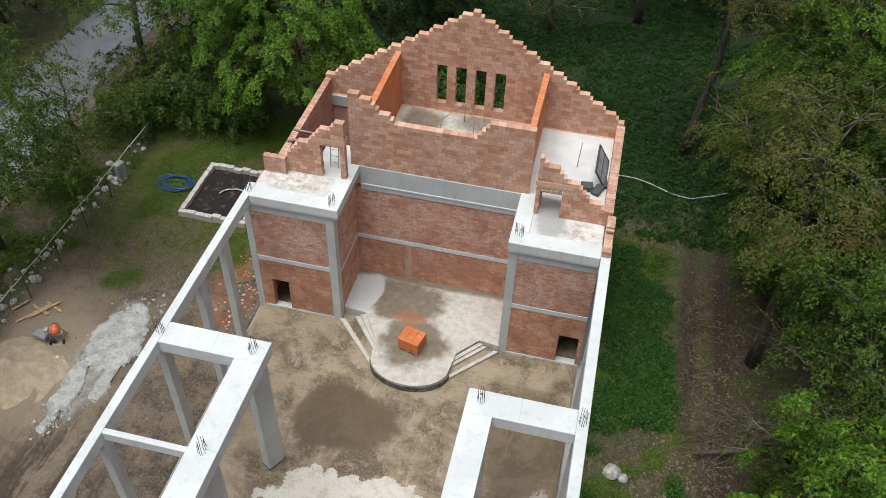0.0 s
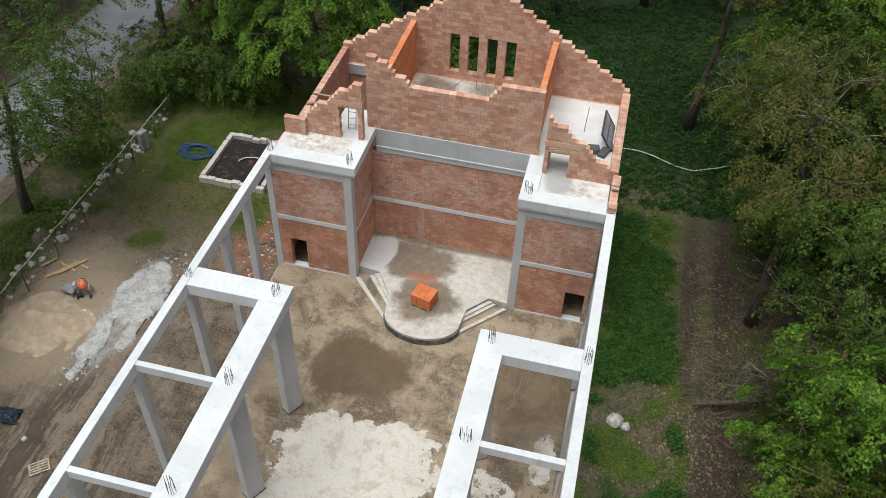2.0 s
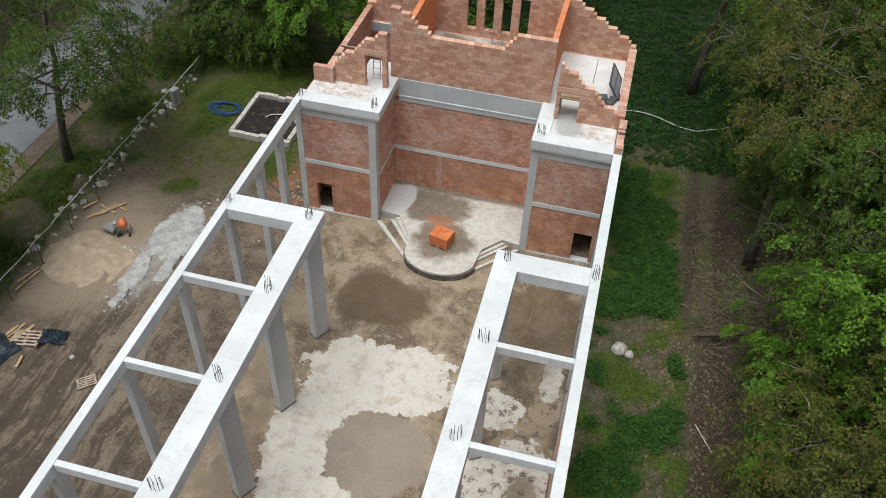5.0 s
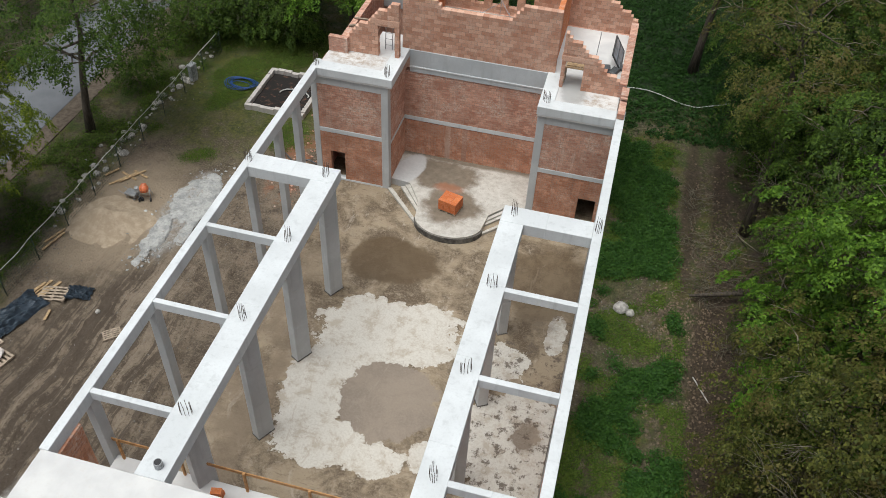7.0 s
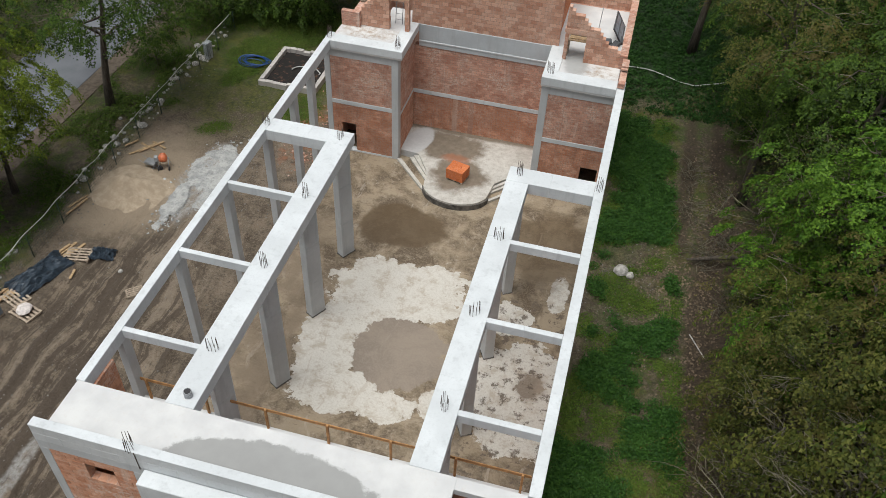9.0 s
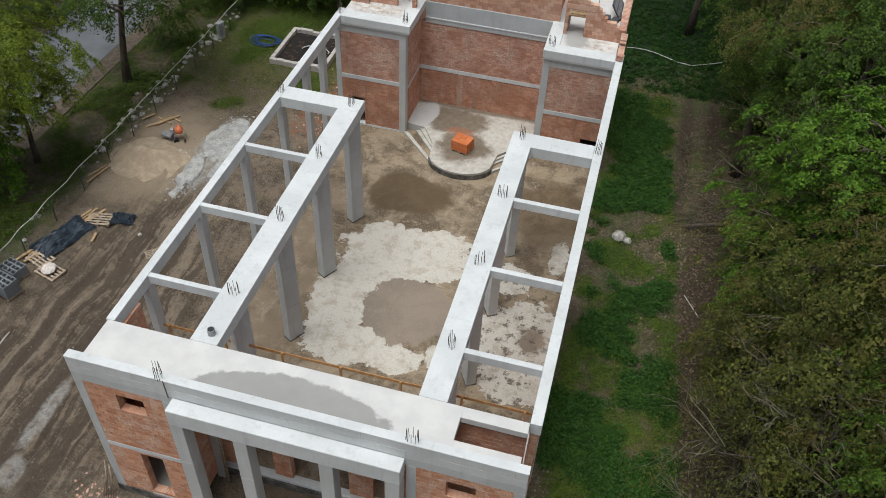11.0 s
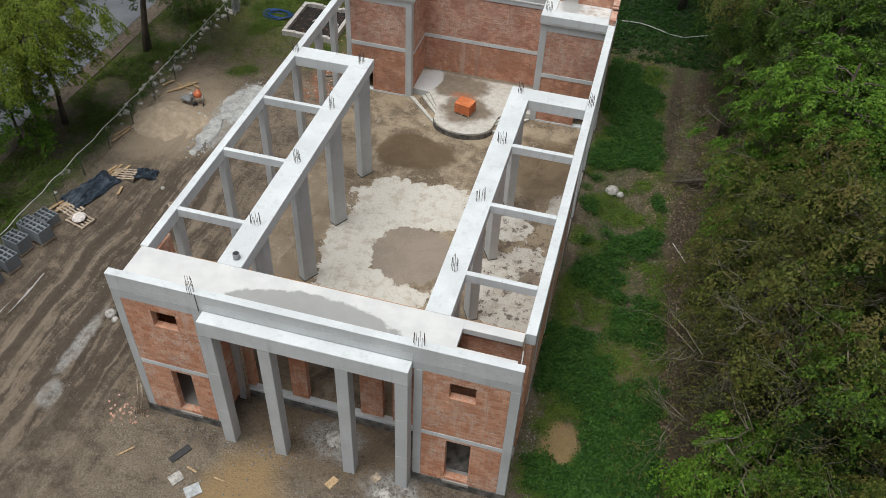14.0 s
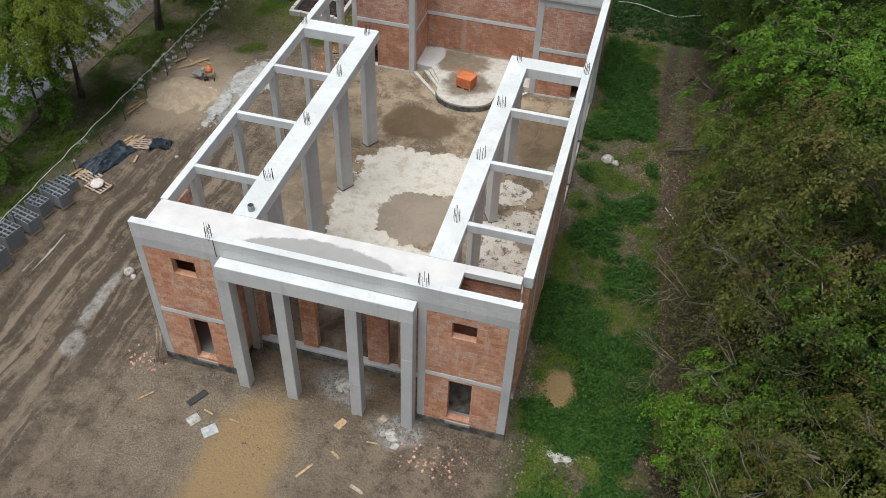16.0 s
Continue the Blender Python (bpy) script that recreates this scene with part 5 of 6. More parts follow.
stick("rough timber pole lying across the wall tops", (-12.2, 26.2, 7.5), (-9.6, 26.3, 8.1), 0.06, M_WOODGREY)
stick("rough timber pole lying across the wall tops", (-12.2, 27.0, 7.5), (-9.9, 26.4, 7.9), 0.045, M_WOODGREY)
stick("pale timber post in the attic doorway", (-9.75, 25.9, 6.68), (-9.72, 25.9, 8.4), 0.06, M_WOOD)
for x, y, h in ((-6.4, 29.3, 1.0), (-5.6, 30.6, 1.2), (-4.6, 29.8, 1.1), (-0.3, 28.7, 1.3), (-5.0, 29.6, 1.0)):
    stick("thin steel rod standing on the attic slab", (x, y, 6.66), (x + 0.05, y, 6.66 + h), 0.018, M_STEEL, "steel_rod", "rod")
stick("thin steel rod leaning in the attic", (-6.4, 29.3, 7.5), (-5.6, 30.6, 7.6), 0.018, M_STEEL, "steel_rod", "rod")
stick("thin steel rod leaning in the attic", (-5.6, 30.6, 7.8), (-4.6, 29.8, 6.8), 0.018, M_STEEL, "steel_rod", "rod")
e = thing("scaffold_ladder", "grey steel ladder in the attic doorway", "ladder")
for x in (-10.3, -9.95):
    part("rail", tube([(x, 26.0, 6.67), (x, 26.25, 8.3)], 0.02, 5), M_STEEL, e)
for i in range(5):
    z = 6.9 + i * 0.3
    part("rung", tube([(-10.3, 26.03 + i * 0.045, z), (-9.95, 26.03 + i * 0.045, z)], 0.014, 5), M_STEEL, e)
e = thing("loose_window", "framed dark window unit leaning against the eaves wall", "window")
m = Matrix.Translation((0.72, 28.5, 7.08)) @ Matrix.Rotation(radians(58), 4, "Y") @ Matrix.Diagonal((0.85, 0.9, 1, 1))
part("pane", box(-0.5, 0.5, -1.0, 1.0, -0.015, 0.015, 0.004, m), M_GLASSY, e)
for a, b, c, d in ((-0.55, -0.48, -1.05, 1.05), (0.48, 0.55, -1.05, 1.05), (-0.48, 0.48, -1.05, -0.97), (-0.48, 0.48, 0.97, 1.05), (-0.03, 0.03, -0.97, 0.97)):
    part("frame_bar", box(a, b, c, d, -0.035, 0.035, 0.004, m), M_PIPE, e)
for q in ((0.25, 27.35, 0.5, 0.4, 0.28, 10), (0.7, 27.3, 0.35, 0.6, 0.2, -20), (0.95, 27.9, 0.2, 0.7, 0.16, 15)):
    x, y, a, b, h, r = q
    ob = new("tool_crate", mesh_from("tool_crate", box(-a / 2, a / 2, -b / 2, b / 2, 0, h, 0.03), M_PIPE))
    ob.matrix_world = Matrix.Translation((x, y, 6.66)) @ Matrix.Rotation(radians(r), 4, "Z")
    tagged(ob, "black plastic tool crate on the attic slab", "crate")
e = thing("stacked_boards", "stack of raw boards bridging the attic doorway", "boards")
for i in range(4):
    part("board", box(-1.46, -0.66, 25.7 + i * 0.17, 25.84 + i * 0.17, 7.5 + 0.02 * (i % 2), 7.54 + 0.02 * (i % 2), 0.004), M_WOOD, e)
for x in (-1.5, -0.6):
    part("trestle", box(x - 0.04, x + 0.04, 25.7, 26.4, 6.66, 7.5, 0.005), M_WOODGREY, e)

e = thing("stick_bundle", "bundle of rough sticks leaning on the wall corner", "sticks")
for i in range(7):
    part("stick", tube([(-13.55 + 0.07 * i, -0.95 + 0.05 * (i % 3), GROUND), (-13.42 + 0.05 * i, -0.62, 0.5 + 0.16 * (i % 4)), (-13.38 + 0.04 * i, -0.545, 0.9 + 0.2 * (i % 4))], 0.022, 5), M_WOODGREY, e)
stick("rusty run-off bar hanging down the parapet face", (-9.72, FY - 0.03, 7.45), (-9.7, FY - 0.03, 6.62), 0.014, M_RUST, "rebar_rod", "rebar")

# ---- the yard ----
def lumpy(r, seed, squash=0.7, sub=2, rough=0.25):
    bm = bmesh.new()
    bmesh.ops.create_icosphere(bm, subdivisions=sub, radius=r)
    for v in bm.verts:
        v.co *= 1 + rough * noise.noise(v.co * (1.6 / r) + Vector((seed * 3.1, seed, 0)))
        v.co.z *= squash
    return bm


def rock(x, y, r, seed, label="pale rounded field stone by the fence", z=None):
    ob = new("stone", mesh_from("stone", lumpy(r, seed, 0.7), M_STONE))
    ob.matrix_world = Matrix.Translation((x, y, (ground_height(x, y) if z is None else z) + r * 0.35)) @ Matrix.Rotation(seed, 4, "Z")
    return tagged(ob, label, "stone", "stones along the fence")


rr = random.Random(5)
for i in range(130):
    y = rr.choice((rr.uniform(17, 34.5), rr.uniform(-1, 34), rr.uniform(20.5, 30)))
    rock(-24.7 + rr.gauss(0, 0.42), y, rr.choice((0.06, 0.08, 0.1, 0.13, 0.2)) * rr.uniform(0.8, 1.2), i * 0.7)
for x, y, r in ((3.2, 18.9, 0.36), (3.65, 18.75, 0.22), (-17.3, 3.5, 0.26), (-17.0, 3.3, 0.16), (-19.0, -5.2, 0.35), (-19.4, 12.0, 0.12)):
    rock(x, y, r, x + y, "pale stone half sunk in the soil")

# fence
e = thing("fence", "dark green wire fence with a pale rope on top", "fence")
FX = -23.75
for i in range(16):
    y = -3.0 + i * 2.45
    part("post", tube([(FX, y, GROUND - 0.2), (FX, y, 1.05)], 0.022, 6), M_NET, e)
bm = bmesh.new()
for i in range(10):
    z = GROUND + 0.05 + i * 0.15
    add_tube(bm, [(FX, -3, z), (FX, 33.75, z)], 0.005, 3)
for i in range(184):
    y = -3 + i * 0.2
    add_tube(bm, [(FX, y, GROUND), (FX, y, 1.0)], 0.005, 3)
tagged(part("wire_mesh", bm, M_NET, e), "", "", "", "stuff")
rp = []
for i in range(130):
    y = -3.0 + i * 0.283
    rp.append((FX + 0.05 * noise.noise((y * 0.8, 1, 1)), y, 1.06 + 0.06 * noise.noise((y * 1.1, 5, 2)) - 0.05 * abs(math.sin((y + 3) / 2.45 * math.pi))))
part("rope", tube(rp, 0.02, 5), M_CABLE, e, "pale rope along the fence top")

e = thing("power_cabinet", "grey electric cabinet on a plinth beside the fence", "cabinet")
part("body", box(-0.3, 0.3, -0.2, 0.2, 0.25, 1.25, 0.02), M_BOX, e)
part("door", box(-0.27, 0.27, -0.215, -0.203, 0.3, 1.2, 0.005), M_BOX, e)
part("plinth", box(-0.26, 0.26, -0.16, 0.16, -0.1, 0.25, 0.01), M_CONC, e)
part("cap", box(-0.33, 0.33, -0.23, 0.23, 1.25, 1.29, 0.01), M_BOX, e)
e.matrix_world = Matrix.Translation((-23.9, 30.3, GROUND)) @ Matrix.Rotation(radians(75), 4, "Z") @ Matrix.Diagonal((0.8, 0.8, 0.85, 1))

# pit with a concrete rim
M_PITRIM = concrete("dirty_rim_concrete", (0.52, 0.49, 0.46), 0.75)
pn = Nodes("black_wet_soil", 0.9)
M_PIT = pn.done(pn.mix(pn.ramp(pn.noise(2.4, 8.0, 0.75), 0.54, 0.66), (0.010, 0.008, 0.007), (0.13, 0.065, 0.04)))
e = thing("pit", "square pit with a pale block rim and dark soil", "pit", (0, 0, 0), "", "structure")
PX0, PX1, PY0, PY1 = -19.75, -16.1, 28.4, 32.5
part("fill", box(PX0 + 0.2, PX1 - 0.2, PY0 + 0.2, PY1 - 0.2, -0.9, -0.3, 0.01), M_PIT, e, "dark wet soil")
for k, (a, b, c, d) in enumerate(((PX0, PX1, PY0, PY0 + 0.25), (PX0, PX1, PY1 - 0.25, PY1), (PX0, PX0 + 0.25, PY0 + 0.25, PY1 - 0.25), (PX1 - 0.25, PX1, PY0 + 0.25, PY1 - 0.25))):
    L = max(b - a, d - c)
    nb = int(L / 0.42)
    for i in range(nb):
        f0, f1 = i / nb, (i + 1) / nb
        j = rr.uniform(-0.035, 0.03)
        if b - a > d - c:
            part("rim_block", box(a + (b - a) * f0 + 0.006, a + (b - a) * f1 - 0.006, c + j, d + j, -0.7, -0.05 + j, 0.015), M_PITRIM, e)
        else:
            part("rim_block", box(a + j, b + j, c + (d - c) * f0 + 0.006, c + (d - c) * f1 - 0.006, -0.7, -0.05 + j, 0.015), M_PITRIM, e)


def hose(name, label, cx, cy, r, turns, thick, material, seed, z=0.0):
    rng = random.Random(seed)
    pts = []
    for i in range(int(turns * 22)):
        a = i / 22 * 2 * math.pi
        q = r * (1 + 0.16 * math.sin(a * 0.37 + seed)) * (0.8 + 0.25 * rng.random() * 0.3 + 0.1 * math.sin(a * 0.21))
        ox, oy = 0.14 * math.sin(a * 0.13 + seed), 0.14 * math.cos(a * 0.17)
        pts.append((cx + q * math.cos(a) * 1.15 + ox, cy + q * 0.72 * math.sin(a) + oy, z + GROUND + 0.06 + 0.012 * i / 3 % 0.22))
    return tagged(new(name, mesh_from(name, tube(pts, thick, 5), material)), label, "hose")


hose("water_hose", "bright blue hose lying coiled in the grass", -20.9, 30.6, 0.85, 7, 0.022, M_HOSE, 3)
hose("drain_hose", "grey drain hose curled in the pit", -17.6, 30.2, 0.8, 0.55, 0.04, M_CABLE, 8, 0.13)
tagged(new("drain_hose", mesh_from("drain_hose", tube([(-13.3, 23.6, GROUND + 0.3), (-13.6, 24.6, GROUND + 0.06), (-14.4, 25.0, GROUND + 0.05), (-15.2, 24.6, GROUND + 0.05), (-15.9, 25.2, GROUND + 0.05)], 0.045, 6), M_PIPE)), "dark drain hose lying on the soil", "hose")


# sand heap
def heap(name, label, x, y, rx, ry, h, material, seed, category="heap"):
    bm = bmesh.new()
    n, m = 36, 14
    rings = []
    for j in range(m + 1):
        f = j / m
        row = []
        for i in range(n):
            a = 2 * math.pi * i / n
            w = 1 + 0.16 * noise.noise((math.cos(a) * 1.3, math.sin(a) * 1.3, seed))
            px, py = rx * f * w * math.cos(a), ry * f * w * math.sin(a)
            z = h * max(0, 1 - f) ** 1.45 * (1 + 0.35 * noise.noise((px * 0.9, py * 0.9, seed))) + 0.06 * noise.noise((px * 3, py * 3, seed))
            row.append(bm.verts.new((px, py, z - 0.06 - (0.12 if j == m else 0))))
        rings.append(row)
    for j in range(m):
        for i in range(n):
            f = bm.faces.new((rings[j][i], rings[j + 1][i], rings[j + 1][(i + 1) % n], rings[j][(i + 1) % n]))
            f.smooth = True
    bmesh.ops.remove_doubles(bm, verts=bm.verts, dist=0.002)
    ob = new(name, mesh_from(name, bm, material))
    ob.matrix_world = Matrix.Translation((x, y, GROUND))
    return tagged(ob, label, category, "", "stuff")


heap("sand_heap", "broad heap of pale building sand", -22.1, 17.5, 2.5, 2.1, 0.95, M_SAND, 2.0)
heap("gravel_heap", "flat heap of grey gravel in the porch", -5.3, 0.3, 1.1, 0.8, 0.16, M_STONE, 4.0)
heap("gravel_heap", "flat spill of grey gravel by the column", -2.9, -1.5, 1.0, 0.7, 0.14, M_STONE, 5.0)
heap("rubble_heap", "low heap of pale rubble in the grass", 3.9, -0.5, 1.1, 0.42, 0.18, M_STONE, 6.0)


def crust(name, label, x0, x1, y0, y1, inside, high, material, step=0.07):
    """A thin uneven sheet that has run out over the soil; inside(x, y) is above 0 where it lies."""
    nx, ny = int((x1 - x0) / step), int((y1 - y0) / step)
    vs, fs, keep = [], [], {}
    for j in range(ny + 1):
        for i in range(nx + 1):
            x, y = x0 + i * step, y0 + j * step
            m = inside(x, y)
            if m > -0.06:
                lump = 0.6 * abs(noise.noise((x * 1.6, y * 1.6, 5.0))) + 0.5 * abs(noise.noise((x * 4.0, y * 4.0, 6.0))) + 0.25 * noise.noise((x * 9.0, y * 9.0, 7.0))
                z = ground_height(x, y) - 0.05 + (0.05 + high * (0.45 + lump)) * min(1.0, max(0.0, (m + 0.06) * 5))
                keep[i, j] = len(vs)
                vs.append((x, y, z))
    for j in range(ny):
        for i in range(nx):
            q = ((i, j), (i + 1, j), (i + 1, j + 1), (i, j + 1))
            if all(k in keep for k in q):
                fs.append(tuple(keep[k] for k in q))
    me = bpy.data.meshes.new(name)
    me.from_pydata(vs, [], fs)
    me.materials.append(material)
    return tagged(new(name, me), label, "spill", "", "stuff")


def spill_shape(x, y):
    w = 0.55 * noise.noise((x * 0.9, y * 0.9, 41.0)) + 0.4 * noise.noise((x * 2.3, y * 2.3, 42.0)) + 0.25 * noise.noise((x * 6.0, y * 6.0, 43.0))
    body = 1 - math.hypot((x + 18.75 + 0.05 * (y - 20)) / 1.25, (y - 20.2) / 2.3)
    tongue = 1 - math.hypot((x + 19.35) / 0.5, (y - 17.6) / 2.3)
    second = 1 - math.hypot((x + 18.1) / 0.42, (y - 18.2) / 1.2)
    return max(body, tongue, second) + 0.6 * w - 0.05


sn = Nodes("spilled_concrete_crust", 0.9)
sc = sn.mix(sn.ramp(sn.noise(2.2, 7.0, 0.7), 0.36, 0.64), (0.30, 0.305, 0.30), (0.47, 0.47, 0.455))
sc = sn.mix(sn.ramp(sn.noise(9.0, 6.0, 0.75), 0.52, 0.7, 0.0, 0.6), sc, (0.20, 0.185, 0.165))
sc = sn.mix(sn.ramp(sn.noise(1.1, 8.0, 0.75), 0.56, 0.66, 0.0, 0.7), sc, (0.17, 0.13, 0.095))
sn.bump(sn.math("ADD", sn.noise(5.0, 7.0, 0.7), sn.math("MULTIPLY", sn.noise(20.0, 4.0, 0.7), 0.4)), 0.9, 0.06)
crust("spilled_concrete", "grey cracked crust of spilled hardened concrete", -21.2, -16.6, 14.8, 23.2, spill_shape, 0.13, sn.done(sc))


def rubble(name, label, count, spots, sizes, material, seed):
    """Scattered broken pieces."""
    rng = np.random.default_rng(seed)
    vs, fs = [], []
    for i in range(count):
        cx, cy, sx, sy = spots[int(rng.integers(len(spots)))]
        x, y = cx + rng.normal(0, sx), cy + rng.normal(0, sy)
        if -13.4 < x < 1.7 and -0.55 < y < 31.6 and not (-9.4 < x < -2.4 and y < 1.2):
            continue
        s = rng.uniform(*sizes) * np.array([1, rng.uniform(0.5, 1), rng.uniform(0.25, 0.7)])
        rot = np.array(Euler(rng.normal(0, 0.35, 2).tolist() + [rng.uniform(0, 6.28)]).to_matrix())
        base = len(vs)
        c = np.array([[a, b, d] for a in (-1, 1) for b in (-1, 1) for d in (-1, 1)]) * s / 2 * rng.uniform(0.7, 1.15, (8, 3))
        g = ground_height(x, y)
        for q in c @ rot.T + np.array([x, y, g + s[2] * 0.3]):
            vs.append(tuple(q))
        for f in ((0, 1, 3, 2), (4, 6, 7, 5), (0, 4, 5, 1), (2, 3, 7, 6), (0, 2, 6, 4), (1, 5, 7, 3)):
            fs.append(tuple(base + k for k in f))
    me = bpy.data.meshes.new(name)
    me.from_pydata(vs, [], fs)
    me.materials.append(material)
    return tagged(new(name, me), label, "rubble", "", "stuff")


rubble("rubble", "broken pale concrete and stones round the footings", 1100, ((-2.0, -1.4, 1.2, 0.4), (-11.5, -1.1, 1.3, 0.3), (2.0, 3.0, 0.25, 1.3), (-2.8, -1.2, 0.5, 0.4), (-5.4, 0.2, 0.6, 0.4), (3.8, -0.5, 0.7, 0.25), (-7.0, -2.5, 3.5, 1.6), (2.2, -1.0, 0.6, 1.2), (-8.0, -0.9, 1.2, 0.3)), (0.02, 0.1), M_RUBBLE, 31)
rubble("rubble", "grey lumps of spilled hardened concrete on the soil", 140, ((-19.3, 19.0, 0.8, 1.9), (-18.5, 22.2, 0.6, 0.5), (-19.2, 16.0, 0.4, 0.5)), (0.04, 0.16), M_SPILL, 32)
rubble("rubble", "small stones scattered on the yard", 2600, ((-18, 4, 3.0, 7), (-16, 22, 2.0, 4), (-10, -5, 4, 2.5), (-23.5, 10, 0.6, 9), (3.5, 17, 1.0, 3), (-24.6, 20, 0.5, 9)), (0.02, 0.075), M_RUBBLE, 33)
rubble("rubble", "orange brick crumbs on the soil", 260, ((-15.0, 25.5, 0.6, 1.6), (-13.9, -0.9, 0.4, 0.3), (-1.0, -2.2, 0.9, 0.4), (-14.2, 23.5, 0.3, 1.0)), (0.03, 0.13), M_BRICK_OLD, 34)
rubble("dead_twigs_litter", "dead leaves and sticks on the muddy ride", 3000, ((7.0, 18, 0.7, 6), (5.6, 17.5, 0.8, 3), (7.0, 4, 0.4, 6), (8.0, 24, 0.9, 5)), (0.03, 0.11), M_LITTER, 35)

# planks and squares lying before the front
for i, (x, y, L, wd, r, mat, lab) in enumerate(((-10.95, -2.1, 0.9, 0.3, 62, M_BLACK, "dark painted board lying on the soil"), (-10.6, -3.1, 0.5, 0.45, 55, M_STONE, "pale square paving slab lying on the soil"), (-9.75, -3.4, 0.6, 0.5, 45, M_BOX, "grey-blue square board lying on the soil"),
                                        (-13.0, -2.6, 0.7, 0.07, 50, M_WOOD, "short raw batten on the soil"), (-10.2, -2.6, 0.45, 0.07, -15, M_WOOD, "short raw batten on the soil"), (-9.0, -2.7, 0.5, 0.07, -5, M_WOOD, "short raw batten on the soil"),
                                        (-4.9, -1.6, 0.5, 0.3, 65, M_WOOD, "two short raw boards on the soil"), (-3.35, -0.95, 0.36, 0.32, 60, M_WOODGREY, "small square board on the soil"), (-2.5, -2.0, 0.32, 0.3, 80, M_STONE, "pale square tile on the soil"),
                                        (-5.5, -4.0, 0.8, 0.1, 60, M_WOOD, "raw batten on the soil"), (-3.3, -4.2, 0.6, 0.14, -20, M_WOODGREY, "split grey board on the soil"), (-4.6, -3.0, 0.45, 0.1, -30, M_WOOD, "splintered raw board on the soil"), (-3.4, -2.1, 0.5, 0.06, 5, M_WOOD, "short raw batten on the soil"), (4.0, 14.0, 0.9, 0.08, 5, M_WOODGREY, "weathered batten in the weeds"), (7.0, 15.3, 1.4, 0.05, -60, M_STONE, "pale pole lying in the mud"))):
    ob = new("board", mesh_from("board", box(-L / 2, L / 2, -wd / 2, wd / 2, 0, 0.035, 0.004), mat))
    ob.matrix_world = Matrix.Translation((x, y, ground_height(x, y) + 0.015)) @ Matrix.Rotation(radians(r), 4, "Z")
    tagged(ob, lab, "board")

# cement mixer
e = thing("cement_mixer", "small orange drum cement mixer on a steel stand", "cement mixer")
bm = bmesh.new()
prof = [(-0.34, 0.12), (-0.3, 0.27), (-0.05, 0.36), (0.12, 0.35), (0.36, 0.2), (0.4, 0.2)]
add_tube(bm, [(0, 0, z) for z, r in prof], [r for z, r in prof], 18, True)
bmesh.ops.transform(bm, verts=bm.verts, matrix=Matrix.Translation((0, 0, 0.95)) @ Matrix.Rotation(radians(38), 4, "X"))
drum = part("drum", bm, M_DRUM, e, "faded orange drum")
# capped drum: its shaded inside is painted as a black disc
bm = tube([(0, 0, 0.401), (0, 0, 0.41)], 0.17, 16)
bmesh.ops.transform(bm, verts=bm.verts, matrix=Matrix.Translation((0, 0, 0.95)) @ Matrix.Rotation(radians(38), 4, "X"))
part("mouth", bm, M_BLACK, drum, "dark drum mouth")
for sx in (-0.42, 0.42):
    part("leg", tube([(sx, 0.4, 0.0), (sx * 0.95, 0.05, 0.95)], 0.03, 6), M_STEEL, e)
    part("leg", tube([(sx, -0.45, 0.0), (sx * 0.95, -0.05, 0.95)], 0.03, 6), M_STEEL, e)
    w = part("wheel", tube([(sx - 0.04, 0.42, 0.16), (sx + 0.04, 0.42, 0.16)], 0.16, 14), M_BLACK, e)
part("axle", tube([(-0.45, 0, 0.95), (0.45, 0, 0.95)], 0.025, 6), M_STEEL, e)
part("motor_box", box(0.42, 0.68, -0.18, 0.2, 0.72, 1.12, 0.03), M_BOX, e)
e.matrix_world = Matrix.Translation((-21.2, 19.6, GROUND + 0.02)) @ Matrix.Rotation(radians(200), 4, "Z") @ Matrix.Diagonal((0.66, 0.66, 0.66, 1))
e = thing("wheelbarrow", "muddy grey wheelbarrow beside the mixer", "wheelbarrow")
bm = bmesh.new()
add_box(bm, -0.45, 0.45, -0.3, 0.3, 0.3, 0.55, 0.06)
part("tray", bm, M_STEEL, e)
part("wheel", tube([(-0.75, -0.05, 0.18), (-0.75, 0.05, 0.18)], 0.18, 12), M_BLACK, e)
for s in (-0.25, 0.25):
    part("handle", tube([(-0.75, s * 0.3, 0.2), (0.3, s, 0.3), (0.95, s, 0.5)], 0.02, 5), M_STEEL, e)
    part("leg", tube([(0.3, s, 0.3), (0.35, s, 0.0)], 0.02, 5), M_STEEL, e)
e.matrix_world = Matrix.Translation((-21.85, 19.45, GROUND + 0.01)) @ Matrix.Rotation(radians(170), 4, "Z") @ Matrix.Diagonal((0.75, 0.75, 0.75, 1))


